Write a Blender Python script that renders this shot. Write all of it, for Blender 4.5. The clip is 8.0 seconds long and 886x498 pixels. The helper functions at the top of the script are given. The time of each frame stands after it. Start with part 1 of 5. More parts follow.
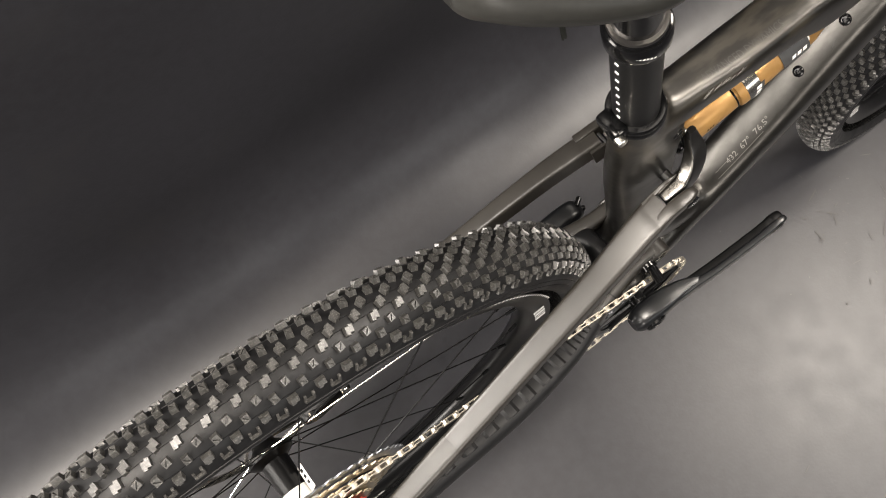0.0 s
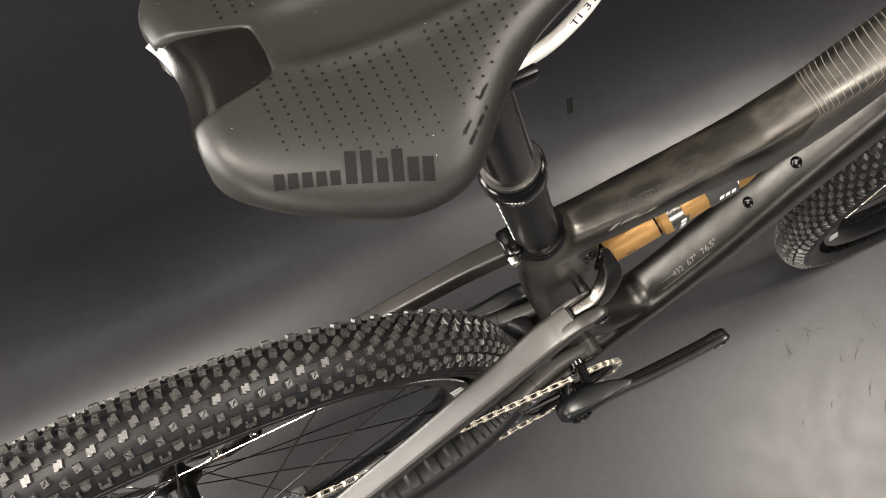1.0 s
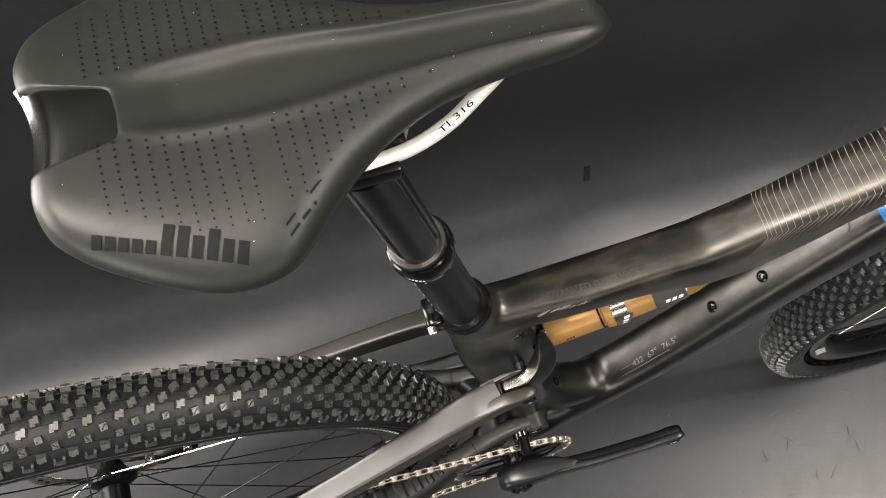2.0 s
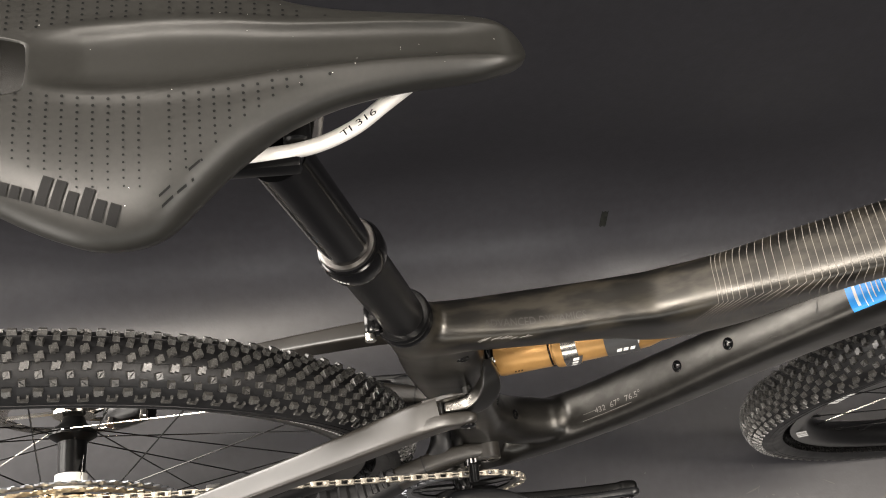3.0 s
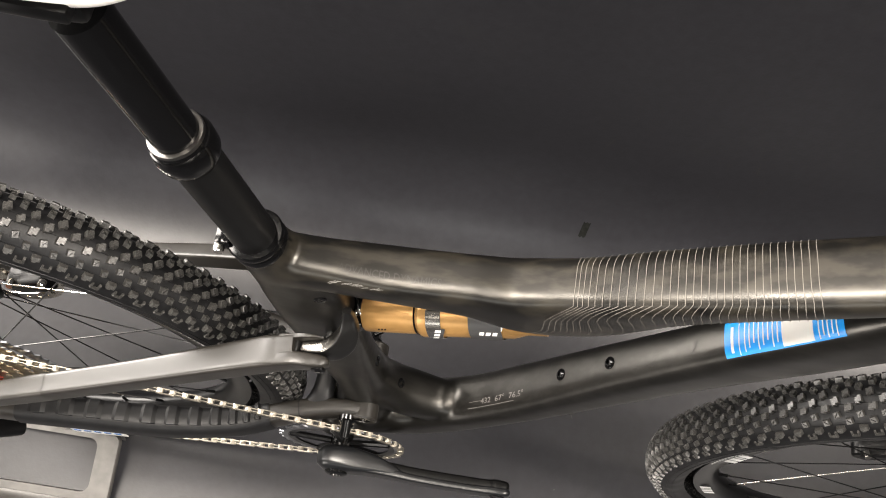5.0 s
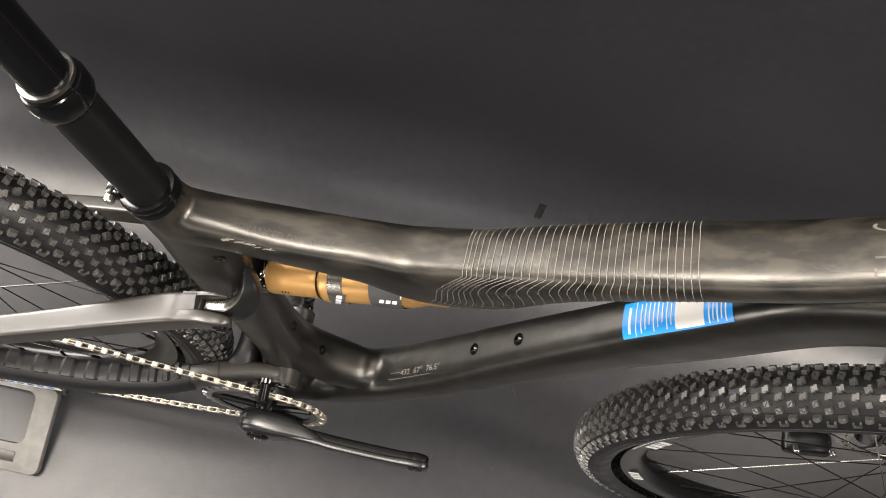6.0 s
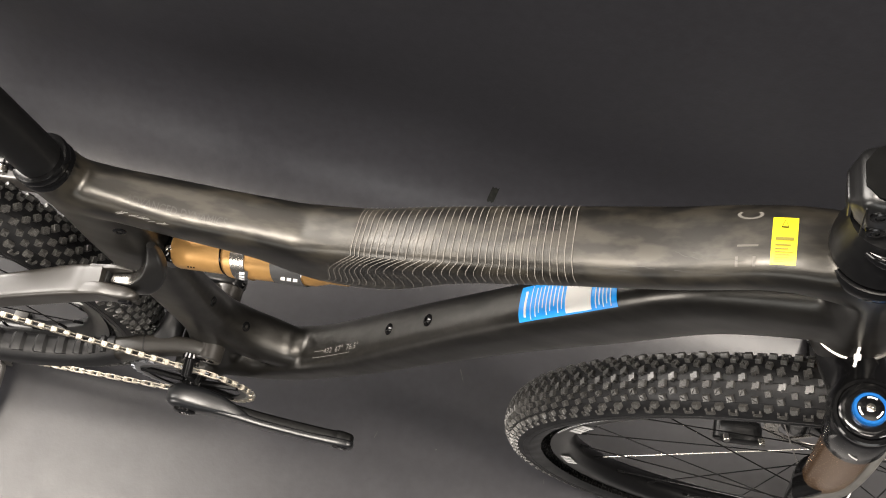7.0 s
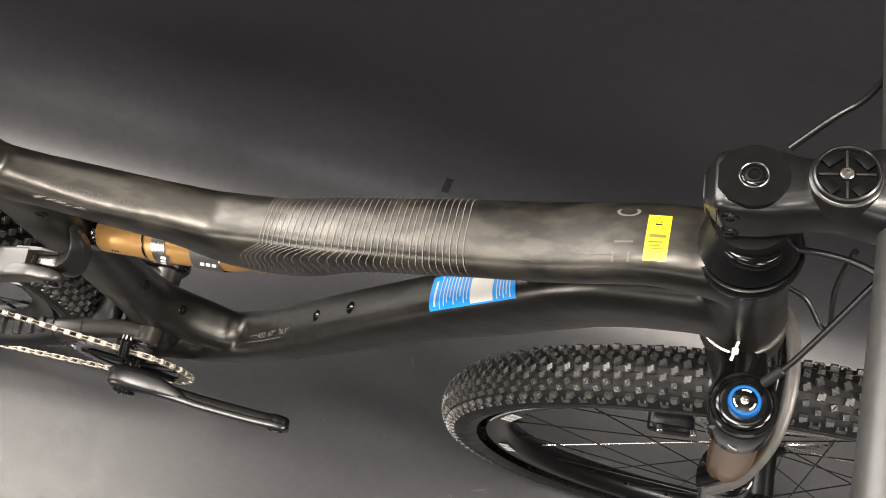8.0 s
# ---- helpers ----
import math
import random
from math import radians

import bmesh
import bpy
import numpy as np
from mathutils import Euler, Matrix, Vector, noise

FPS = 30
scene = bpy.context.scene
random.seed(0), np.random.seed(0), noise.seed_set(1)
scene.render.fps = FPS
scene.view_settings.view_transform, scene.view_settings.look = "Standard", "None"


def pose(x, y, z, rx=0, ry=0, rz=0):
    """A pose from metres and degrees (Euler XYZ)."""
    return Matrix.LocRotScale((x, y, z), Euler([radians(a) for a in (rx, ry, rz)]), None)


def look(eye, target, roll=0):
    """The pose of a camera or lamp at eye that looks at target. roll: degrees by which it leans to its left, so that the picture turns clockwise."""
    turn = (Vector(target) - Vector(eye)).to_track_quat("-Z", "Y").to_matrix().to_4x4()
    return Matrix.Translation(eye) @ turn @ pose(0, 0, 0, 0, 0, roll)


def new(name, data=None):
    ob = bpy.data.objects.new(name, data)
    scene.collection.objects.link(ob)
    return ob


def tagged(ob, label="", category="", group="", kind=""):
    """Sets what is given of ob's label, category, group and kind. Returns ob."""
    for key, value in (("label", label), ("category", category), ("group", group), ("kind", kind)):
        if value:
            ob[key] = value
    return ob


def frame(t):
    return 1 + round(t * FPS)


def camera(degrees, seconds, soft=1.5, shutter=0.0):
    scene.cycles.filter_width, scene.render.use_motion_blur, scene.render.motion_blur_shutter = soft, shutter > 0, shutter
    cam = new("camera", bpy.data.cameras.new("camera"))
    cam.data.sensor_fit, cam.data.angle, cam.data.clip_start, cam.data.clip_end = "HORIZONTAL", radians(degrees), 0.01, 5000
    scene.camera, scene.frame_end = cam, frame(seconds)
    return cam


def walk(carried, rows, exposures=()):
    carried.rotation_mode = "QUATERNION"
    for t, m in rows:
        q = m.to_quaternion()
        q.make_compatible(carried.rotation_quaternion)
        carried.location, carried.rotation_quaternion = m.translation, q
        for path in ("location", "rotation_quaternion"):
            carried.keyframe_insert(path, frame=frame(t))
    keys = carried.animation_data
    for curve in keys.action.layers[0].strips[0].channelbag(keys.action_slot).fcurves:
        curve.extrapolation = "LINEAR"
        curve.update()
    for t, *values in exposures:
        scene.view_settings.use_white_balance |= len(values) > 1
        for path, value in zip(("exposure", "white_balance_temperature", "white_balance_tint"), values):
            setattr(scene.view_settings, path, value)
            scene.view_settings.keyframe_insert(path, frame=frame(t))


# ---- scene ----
cam = camera(52.31, 8.0, soft=1.05)
PATH = [
    (0.0, 0.0533, -0.1647, 1.2624, 21.752, -0.714, -37.384),
    (0.5, 0.1102, -0.176, 1.2875, 22.032, -1.285, -32.495),
    (1.0, 0.1621, -0.184, 1.3055, 22.555, -1.812, -27.344),
    (1.5, 0.208, -0.1884, 1.3173, 23.132, -2.307, -22.119),
    (3.0, 0.3135, -0.2221, 1.3361, 24.995, -3.518, -7.019),
    (3.5, 0.346, -0.2295, 1.3342, 24.821, -4.128, -2.278),
    (4.0, 0.3795, -0.2343, 1.3294, 24.356, -4.699, 1.89),
    (5.5, 0.4886, -0.2436, 1.3209, 22.503, -6.758, 9.875),
    (6.0, 0.5278, -0.2373, 1.3211, 21.715, -7.175, 11.003),
    (6.5, 0.5679, -0.231, 1.3245, 21.091, -7.323, 11.796),
    (7.0, 0.6018, -0.2249, 1.3319, 20.469, -7.642, 12.385),
    (7.5, 0.6312, -0.2201, 1.3437, 19.945, -8.026, 12.846),
    (8.0, 0.6585, -0.2171, 1.3574, 19.606, -8.501, 13.375),
]
walk(cam, [(t, pose(x, y, z, rx, ry, rz)) for t, x, y, z, rx, ry, rz in PATH], exposures=[(0.0, -0.15), (0.5, -0.14), (1.5, -0.35), (3.0, -0.2), (3.5, -0.15), (4.0, -0.06), (5.5, 0.12), (6.5, 0.08), (8.0, 0.03)])

# world and light: a dark painted studio corner under bright ceiling panels
world = bpy.data.worlds.new("studio_air")
scene.world = world
world.use_nodes = True
world.node_tree.nodes["Background"].inputs[0].default_value = (0.9, 0.95, 1.0, 1)
world.node_tree.nodes["Background"].inputs[1].default_value = 0.005


def area_lamp(name, x, y, z, sx, sy, watts, colour=(1.0, 0.93, 0.84), target=None):
    data = bpy.data.lights.new(name, "AREA")
    data.shape, data.size, data.size_y, data.energy, data.color = "RECTANGLE", sx, sy, watts * 0.84, colour
    ob = new(name, data)
    ob.matrix_world = pose(x, y, z) if target is None else look((x, y, z), target)
    return ob


WARM, PALE = (1.0, 0.91, 0.81), (1.0, 0.935, 0.865)
# the two PALE panels are added fill, the last for the wall's right end
PANELS = [(-0.8, -0.28, 1.3, 0.45, 165.0, WARM), (0.3, 0.02, 1.0, 0.3, 5.0, WARM), (2.5, -0.45, 1.3, 0.6, 185.0, WARM), (-0.9, -2.0, 1.15, 0.4, 8.0, PALE), (0.2, -0.95, 0.8, 0.3, 26.0, WARM), (2.4, -1.8, 1.6, 0.4, 130.0, PALE)]
CEILING = 3.2
for px, py, sx, sy, watts, tint in PANELS:
    area_lamp("ceiling_panel_light", px, py, CEILING - 0.06, sx, sy, watts, tint)

# the bright openings at the rear end of the room: y from, y to, z from, z to, watts
WEST = -2.2
OPENINGS = [(-3.2, -1.9, 0.3, 1.9, 110.0), (-0.4, 0.25, 0.7, 2.6, 115.0), (0.6, 1.6, 0.15, 3.0, 350.0)]
for y0, y1, z0, z1, watts in OPENINGS:
    area_lamp("window_light", WEST - 0.02, (y0 + y1) / 2, (z0 + z1) / 2, y1 - y0, z1 - z0, watts, PALE, target=(WEST + 1, (y0 + y1) / 2, (z0 + z1) / 2))


# materials
# added fill lamp, framed as an unseen window behind the camera: x from, x to, z from, z to, watts
SOUTH, FILL_TINT, FILL_PANE = -3.6, (0.95, 0.98, 1.0), (-1.2, 2.6, 1.5, 2.4, 32.0)
x0, x1, z0, z1, watts = FILL_PANE
area_lamp("window_light", (x0 + x1) / 2, SOUTH - 0.02, (z0 + z1) / 2, x1 - x0, z1 - z0, watts, FILL_TINT, target=((x0 + x1) / 2, 0, (z0 + z1) / 2))


def material(name, colour, rough=0.5, metal=0.0, coat=0.0, coat_rough=0.1, grain=None, spots=None, bump=None, spec=0.5, wear=None, stretch=None, sheen=None):
    """grain: (scale, amount) fine mottling; spots: (scale, colour, low, high) patches; bump: (scale, strength, distance); wear: (scale, rough change); stretch: scale of the pattern along x, y, z; sheen: (scale, low, high) cloudy change of the gloss."""
    m = bpy.data.materials.new(name)
    m.use_nodes = True
    t = m.node_tree
    b = t.nodes["Principled BSDF"]
    b.inputs["Roughness"].default_value, b.inputs["Metallic"].default_value = rough, metal
    b.inputs["Coat Weight"].default_value, b.inputs["Coat Roughness"].default_value = coat, coat_rough
    b.inputs["Specular IOR Level"].default_value = spec
    b.inputs["Base Color"].default_value = (*colour, 1)
    co = t.nodes.new("ShaderNodeTexCoord").outputs["Object"]
    if stretch:
        mp = t.nodes.new("ShaderNodeMapping")
        mp.inputs["Scale"].default_value = stretch
        t.links.new(co, mp.inputs["Vector"])
        co = mp.outputs[0]

    def noise_node(scale, detail=4.0):
        n = t.nodes.new("ShaderNodeTexNoise")
        n.inputs["Scale"].default_value, n.inputs["Detail"].default_value = scale, detail
        t.links.new(co, n.inputs["Vector"])
        return n.outputs["Fac"]

    def mapped(fac, a, b_, lo, hi):
        n = t.nodes.new("ShaderNodeMapRange")
        n.inputs[1].default_value, n.inputs[2].default_value, n.inputs[3].default_value, n.inputs[4].default_value = a, b_, lo, hi
        t.links.new(fac, n.inputs[0])
        return n.outputs[0]

    last = None
    if grain:
        mix = t.nodes.new("ShaderNodeMix")
        mix.data_type = "RGBA"
        mix.inputs[6].default_value = (*[c * (1 - grain[1]) for c in colour], 1)
        mix.inputs[7].default_value = (*[min(1, c * (1 + grain[1])) for c in colour], 1)
        t.links.new(mapped(noise_node(grain[0]), 0.3, 0.7, 0, 1), mix.inputs[0])
        last = mix.outputs[2]
    if spots:
        mix = t.nodes.new("ShaderNodeMix")
        mix.data_type = "RGBA"
        mix.inputs[6].default_value = (*colour, 1)
        mix.inputs[7].default_value = (*spots[1], 1)
        if last:
            t.links.new(last, mix.inputs[6])
        fac = mapped(noise_node(spots[0], 5.0), spots[2], spots[3], 0, 1)
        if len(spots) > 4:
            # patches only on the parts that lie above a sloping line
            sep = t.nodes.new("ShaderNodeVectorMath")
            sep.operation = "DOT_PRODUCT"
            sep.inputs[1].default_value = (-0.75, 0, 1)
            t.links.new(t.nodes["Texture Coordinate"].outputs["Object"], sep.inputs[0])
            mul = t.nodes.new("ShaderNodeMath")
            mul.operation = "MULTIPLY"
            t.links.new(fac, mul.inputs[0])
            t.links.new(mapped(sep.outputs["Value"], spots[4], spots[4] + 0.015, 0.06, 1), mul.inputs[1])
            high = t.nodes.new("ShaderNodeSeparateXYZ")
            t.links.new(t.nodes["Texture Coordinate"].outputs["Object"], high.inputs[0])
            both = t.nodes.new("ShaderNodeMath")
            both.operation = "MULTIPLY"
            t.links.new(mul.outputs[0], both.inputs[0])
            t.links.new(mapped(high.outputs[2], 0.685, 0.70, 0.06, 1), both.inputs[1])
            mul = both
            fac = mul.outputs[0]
        t.links.new(fac, mix.inputs[0])
        last = mix.outputs[2]
    if last:
        t.links.new(last, b.inputs["Base Color"])
    if wear:
        t.links.new(mapped(noise_node(wear[0], 6.0), 0.3, 0.7, rough - wear[1], rough + wear[1]), b.inputs["Roughness"])
    if sheen:
        t.links.new(mapped(noise_node(sheen[0], 6.0), 0.44, 0.6, sheen[1], sheen[2]), b.inputs["Specular IOR Level"])
    if bump:
        n = t.nodes.new("ShaderNodeBump")
        n.inputs["Strength"].default_value, n.inputs["Distance"].default_value = bump[1], bump[2]
        t.links.new(noise_node(bump[0], 3.0), n.inputs["Height"])
        t.links.new(n.outputs[0], b.inputs["Normal"])
    return m


BACKDROP = material("black_studio_paint", (0.0185, 0.0184, 0.0214), 0.36, spec=0.38, grain=(70.0, 0.14), spots=(11.0, (0.0218, 0.0215, 0.0236), 0.6, 0.8), bump=(220.0, 0.1, 0.001), wear=(30.0, 0.022))
PLASTER = material("dark_plaster", (0.035, 0.034, 0.033), 0.8, grain=(4.0, 0.05))
LAMP_CASE = material("white_enamel", (0.7, 0.7, 0.68), 0.4)
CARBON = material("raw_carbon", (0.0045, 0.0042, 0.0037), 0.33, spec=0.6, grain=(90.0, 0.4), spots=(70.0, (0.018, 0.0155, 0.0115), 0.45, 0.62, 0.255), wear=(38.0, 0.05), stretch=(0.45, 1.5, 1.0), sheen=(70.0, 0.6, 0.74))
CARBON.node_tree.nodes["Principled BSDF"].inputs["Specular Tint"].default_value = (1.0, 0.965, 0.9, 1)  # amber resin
STAY_PAINT = material("satin_carbon", (0.02, 0.018, 0.0155), 0.35, spec=0.55, grain=(30.0, 0.2), wear=(20.0, 0.04))
BAR_SATIN = material("bead_blasted_bar", (0.03, 0.0295, 0.0285), 0.4, spec=0.6, grain=(200.0, 0.2))
LINK_ALLOY = material("dark_forged_alloy", (0.006, 0.0058, 0.0056), 0.3, spec=0.5, grain=(60.0, 0.1))
LINK_EDGE = material("polished_lit_edge", (0.16, 0.152, 0.14), 0.3, metal=1.0, grain=(90.0, 0.15), wear=(60.0, 0.06))
FILM = material("protective_film", (0.03, 0.028, 0.025), 0.36, spec=0.4, grain=(50.0, 0.2), wear=(30.0, 0.05))
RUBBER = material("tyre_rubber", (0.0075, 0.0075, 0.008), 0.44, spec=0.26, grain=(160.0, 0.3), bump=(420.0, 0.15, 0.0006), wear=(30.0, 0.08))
# blocks paler than the carcass: dust flecks, and light on their tops in the colour
KNOB = material("lit_tread_rubber", (0.032, 0.031, 0.029), 0.38, spec=0.8, grain=(260.0, 0.4), spots=(900.0, (0.10, 0.096, 0.089), 0.52, 0.68), bump=(700.0, 0.3, 0.0006), wear=(90.0, 0.1))
GUARD = material("moulded_rubber", (0.008, 0.008, 0.0085), 0.46, spec=0.3, grain=(90.0, 0.2))
BLACK_GLOSS = material("black_anodised", (0.0025, 0.0025, 0.0027), 0.13, spec=0.34)
BLACK_SATIN = material("black_satin_alloy", (0.0035, 0.0035, 0.0037), 0.28, spec=0.22, grain=(200.0, 0.2), bump=(700.0, 0.05, 0.0003))
POST_BLACK = material("matt_anodised_post", (0.004, 0.004, 0.0041), 0.42, spec=0.24, grain=(200.0, 0.2), bump=(700.0, 0.05, 0.0003))
STEM_BLACK = material("black_stem_finish", (0.0045, 0.0045, 0.0046), 0.3, spec=0.6, grain=(200.0, 0.2), bump=(700.0, 0.05, 0.0003))
ARCH_GREY = material("satin_grey_arch", (0.075, 0.072, 0.067), 0.4, spec=0.6, grain=(120.0, 0.15))
BLACK_MATT = material("black_plastic", (0.008, 0.008, 0.008), 0.5, spec=0.3, grain=(150.0, 0.2))
CRANK_GREY = material("satin_black_crank", (0.006, 0.0064, 0.0072), 0.28, spec=0.45, grain=(60.0, 0.15))
SADDLE_SKIN = material("saddle_microfibre", (0.013, 0.0127, 0.0113), 0.42, spec=0.36, grain=(350.0, 0.12), bump=(900.0, 0.06, 0.0003), wear=(25.0, 0.04))
SADDLE_CARBON = material("glossy_carbon_shell", (0.004, 0.0038, 0.0032), 0.12, spec=0.5, grain=(60.0, 0.4), bump=(90.0, 0.05, 0.001))
INK = material("dark_print", (0.003, 0.003, 0.003), 0.6, spec=0.15)
WHITE_INK = material("white_print", (0.75, 0.74, 0.72), 0.45)
GREY_INK = material("grey_print", (0.2, 0.19, 0.175), 0.4)
PANEL_INK = material("dark_grey_print", (0.045, 0.045, 0.045), 0.4)
MODEL_INK = material("dull_grey_print", (0.11, 0.103, 0.092), 0.5, spec=0.2)
STRIPE_INK = material("fine_grey_stripe", (0.18, 0.167, 0.15), 0.6, spec=0.1)
CAP_BLACK = material("dull_black_cap", (0.003, 0.003, 0.003), 0.4, spec=0.08, grain=(200.0, 0.3))
OLIVE_INK = material("olive_print", (0.16, 0.13, 0.005), 0.5)
GHOST_INK = material("tone_on_tone_print", (0.03, 0.0275, 0.024), 0.4)
STEEL = material("polished_steel", (0.72, 0.69, 0.63), 0.2, metal=1.0, grain=(150.0, 0.15))
CHAIN_STEEL = material("nickel_chain", (0.42, 0.385, 0.325), 0.42, metal=0.9, grain=(300.0, 0.2))
RED_ALLOY = material("red_anodised_spider", (0.45, 0.06, 0.04), 0.35, metal=0.7)
COG_STEEL = material("cassette_steel", (0.42, 0.35, 0.25), 0.33, metal=1.0, grain=(120.0, 0.25))
COG_DARK = material("cassette_alloy", (0.24, 0.25, 0.27), 0.3, metal=1.0, grain=(120.0, 0.25))
TITANIUM = material("titanium_rail", (0.78, 0.76, 0.72), 0.36, metal=0.3, grain=(200.0, 0.08))
SPOKE_BLACK = material("black_spoke", (0.01, 0.01, 0.01), 0.22, metal=0.4)
KASHIMA = material("bronze_coating", (0.42, 0.235, 0.08), 0.36, metal=0.5, grain=(90.0, 0.1))
STANCHION = material("bronze_stanchion", (0.22, 0.125, 0.06), 0.22, metal=0.75, grain=(90.0, 0.08))
BLUE_ALLOY = material("blue_anodised", (0.012, 0.13, 0.42), 0.25, metal=0.6)
BLUE_PAPER = material("blue_sticker", (0.008, 0.3, 0.85), 0.35, grain=(60.0, 0.05))
YELLOW_PAPER = material("yellow_sticker", (0.56, 0.46, 0.006), 0.4, grain=(60.0, 0.04))
PAPER = material("white_label", (0.72, 0.71, 0.68), 0.5)
STAND_STEEL = material("powder_coated_steel", (0.085, 0.081, 0.076), 0.45, grain=(80.0, 0.2), spots=(30.0, (0.105, 0.1, 0.092), 0.56, 0.75))
HOSE = material("black_hose", (0.006, 0.006, 0.006), 0.3, spec=0.5)
SCUFF = material("chalky_scuff", (0.04, 0.038, 0.036), 0.6, grain=(150.0, 0.3))
DARK_STEEL = material("dark_steel", (0.2, 0.19, 0.18), 0.3, metal=1.0)
TAPE = material("old_tape", (0.009, 0.0095, 0.0085), 0.6, spec=0.1, grain=(150.0, 0.4))


# mesh tools
def mesh_ob(name, bm, mat, parent=None, label="", smooth=True, sharp=40):
    me = bpy.data.meshes.new(name)
    bm.normal_update()
    if smooth:
        for f in bm.faces:
            f.smooth = True
        for e in bm.edges:
            if len(e.link_faces) == 2 and e.calc_face_angle(0) > radians(sharp):
                e.smooth = False
    bm.to_mesh(me)
    bm.free()
    me.materials.append(mat)
    ob = new(name, me)
    ob.parent = parent
    if label:
        ob["label"] = label
    return ob


def part(name, bm, mat, parent, label="", smooth=True, sharp=40):
    return mesh_ob(name, bm, mat, parent, label, smooth, sharp)


def joined(*parts):
    out = bmesh.new()
    for b in parts:
        me = bpy.data.meshes.new("tmp")
        b.to_mesh(me)
        b.free()
        out.from_mesh(me)
        bpy.data.meshes.remove(me)
    return out


def grid_bm(rows, close_u=False, close_v=False, caps=False):
    """A sheet from rows of points."""
    bm = bmesh.new()
    vs = [[bm.verts.new(p) for p in r] for r in rows]
    n, m = len(vs), len(vs[0])
    for i in range(n if close_u else n - 1):
        for j in range(m if close_v else m - 1):
            bm.faces.new((vs[i][j], vs[(i + 1) % n][j], vs[(i + 1) % n][(j + 1) % m], vs[i][(j + 1) % m]))
    if caps:
        bm.faces.new(vs[0][::-1] if True else vs[0])
        bm.faces.new(vs[-1])
    bmesh.ops.recalc_face_normals(bm, faces=bm.faces)
    return bm


def catmull(vals, s):
    """Smooth interpolation through rows of numbers; s from 0 to 1."""
    a = np.asarray(vals, float)
    n = len(a) - 1
    x = min(max(s, 0.0), 1.0) * n
    i = min(int(x), n - 1)
    f = x - i
    p0, p1, p2, p3 = a[max(i - 1, 0)], a[i], a[i + 1], a[min(i + 2, n)]
    return 0.5 * (2 * p1 + (p2 - p0) * f + (2 * p0 - 5 * p1 + 4 * p2 - p3) * f ** 2 + (3 * p1 - p0 - 3 * p2 + p3) * f ** 3)


class Loft:
    """A tube through stations (x, y, z, half width, half height, squareness); side is across the bike."""

    def __init__(self, stations, side=(0, 1, 0)):
        self.st, self.side = stations, Vector(side)

    def frame_at(self, s):
        v = catmull(self.st, s)
        d = Vector((catmull(self.st, s + 0.004) - catmull(self.st, s - 0.004))[:3]).normalized()
        side = (self.side - d * self.side.dot(d)).normalized()
        return Vector(v[:3]), d, side, side.cross(d) * -1, v

    def point(self, s, deg, off=0.0):
        """deg: 0 is the bike's left, 90 the top, 180 its right."""
        c, d, side, up, v = self.frame_at(s)
        a = radians(deg)
        e = 2.0 / v[5]
        cs, sn = math.cos(a), math.sin(a)
        return c + side * (math.copysign(abs(cs) ** e, cs) * (v[3] + off)) + up * (math.copysign(abs(sn) ** e, sn) * (v[4] + off))

    def bm(self, n=40, m=28, caps=True):
        return grid_bm([[self.point(i / n, 360 * j / m) for j in range(m)] for i in range(n + 1)], close_v=True, caps=caps)

    def patch(self, s0, s1, d0, d1, off=0.0005, n=10, m=10):
        return grid_bm([[self.point(s0 + (s1 - s0) * i / n, d0 + (d1 - d0) * j / m, off) for j in range(m + 1)] for i in range(n + 1)])


def axis_frame(p0, p1):
    a, b = Vector(p0), Vector(p1)
    d = (b - a).normalized()
    u = d.orthogonal().normalized()
    return a, d, u, d.cross(u)


def lathe(p0, p1, profile, n=28, close=True):
    """Turns (radius, distance from p0 towards p1) rows round the axis."""
    a, d, u, v = axis_frame(p0, p1)
    rows = [[a + d * h + (u * math.cos(2 * math.pi * j / n) + v * math.sin(2 * math.pi * j / n)) * r for j in range(n)] for r, h in profile]
    return grid_bm(rows, close_v=True, caps=close)


def rod(p0, p1, r, n=12, bevel=0.0):
    l = (Vector(p1) - Vector(p0)).length
    if bevel:
        return lathe(p0, p1, [(r - bevel, 0), (r, bevel), (r, l - bevel), (r - bevel, l)], n)
    return lathe(p0, p1, [(r, 0), (r, l)], n)


def pipe(points, r, n=10, steps=8):
    """A round hose or bar along a smooth line through the points."""
    k = (len(points) - 1) * steps
    pts = [Vector(catmull(points, i / k)) for i in range(k + 1)]
    rows, u = [], None
    for i, p in enumerate(pts):
        d = (pts[min(i + 1, k)] - pts[max(i - 1, 0)]).normalized()
        u = d.orthogonal().normalized() if u is None else (u - d * u.dot(d)).normalized()
        w = d.cross(u)
        rows.append([p + (u * math.cos(2 * math.pi * j / n) + w * math.sin(2 * math.pi * j / n)) * r for j in range(n)])
    return grid_bm(rows, close_v=True, caps=True)


def block(sx, sy, sz, bevel=0.0, m=None, seg=2):
    bm = bmesh.new()
    bmesh.ops.create_cube(bm, size=1.0, matrix=Matrix.Diagonal((sx, sy, sz, 1)))
    if bevel:
        bmesh.ops.bevel(bm, geom=bm.edges[:], offset=bevel, segments=seg, affect="EDGES", profile=0.5)
    if m is not None:
        bm.transform(m)
    return bm


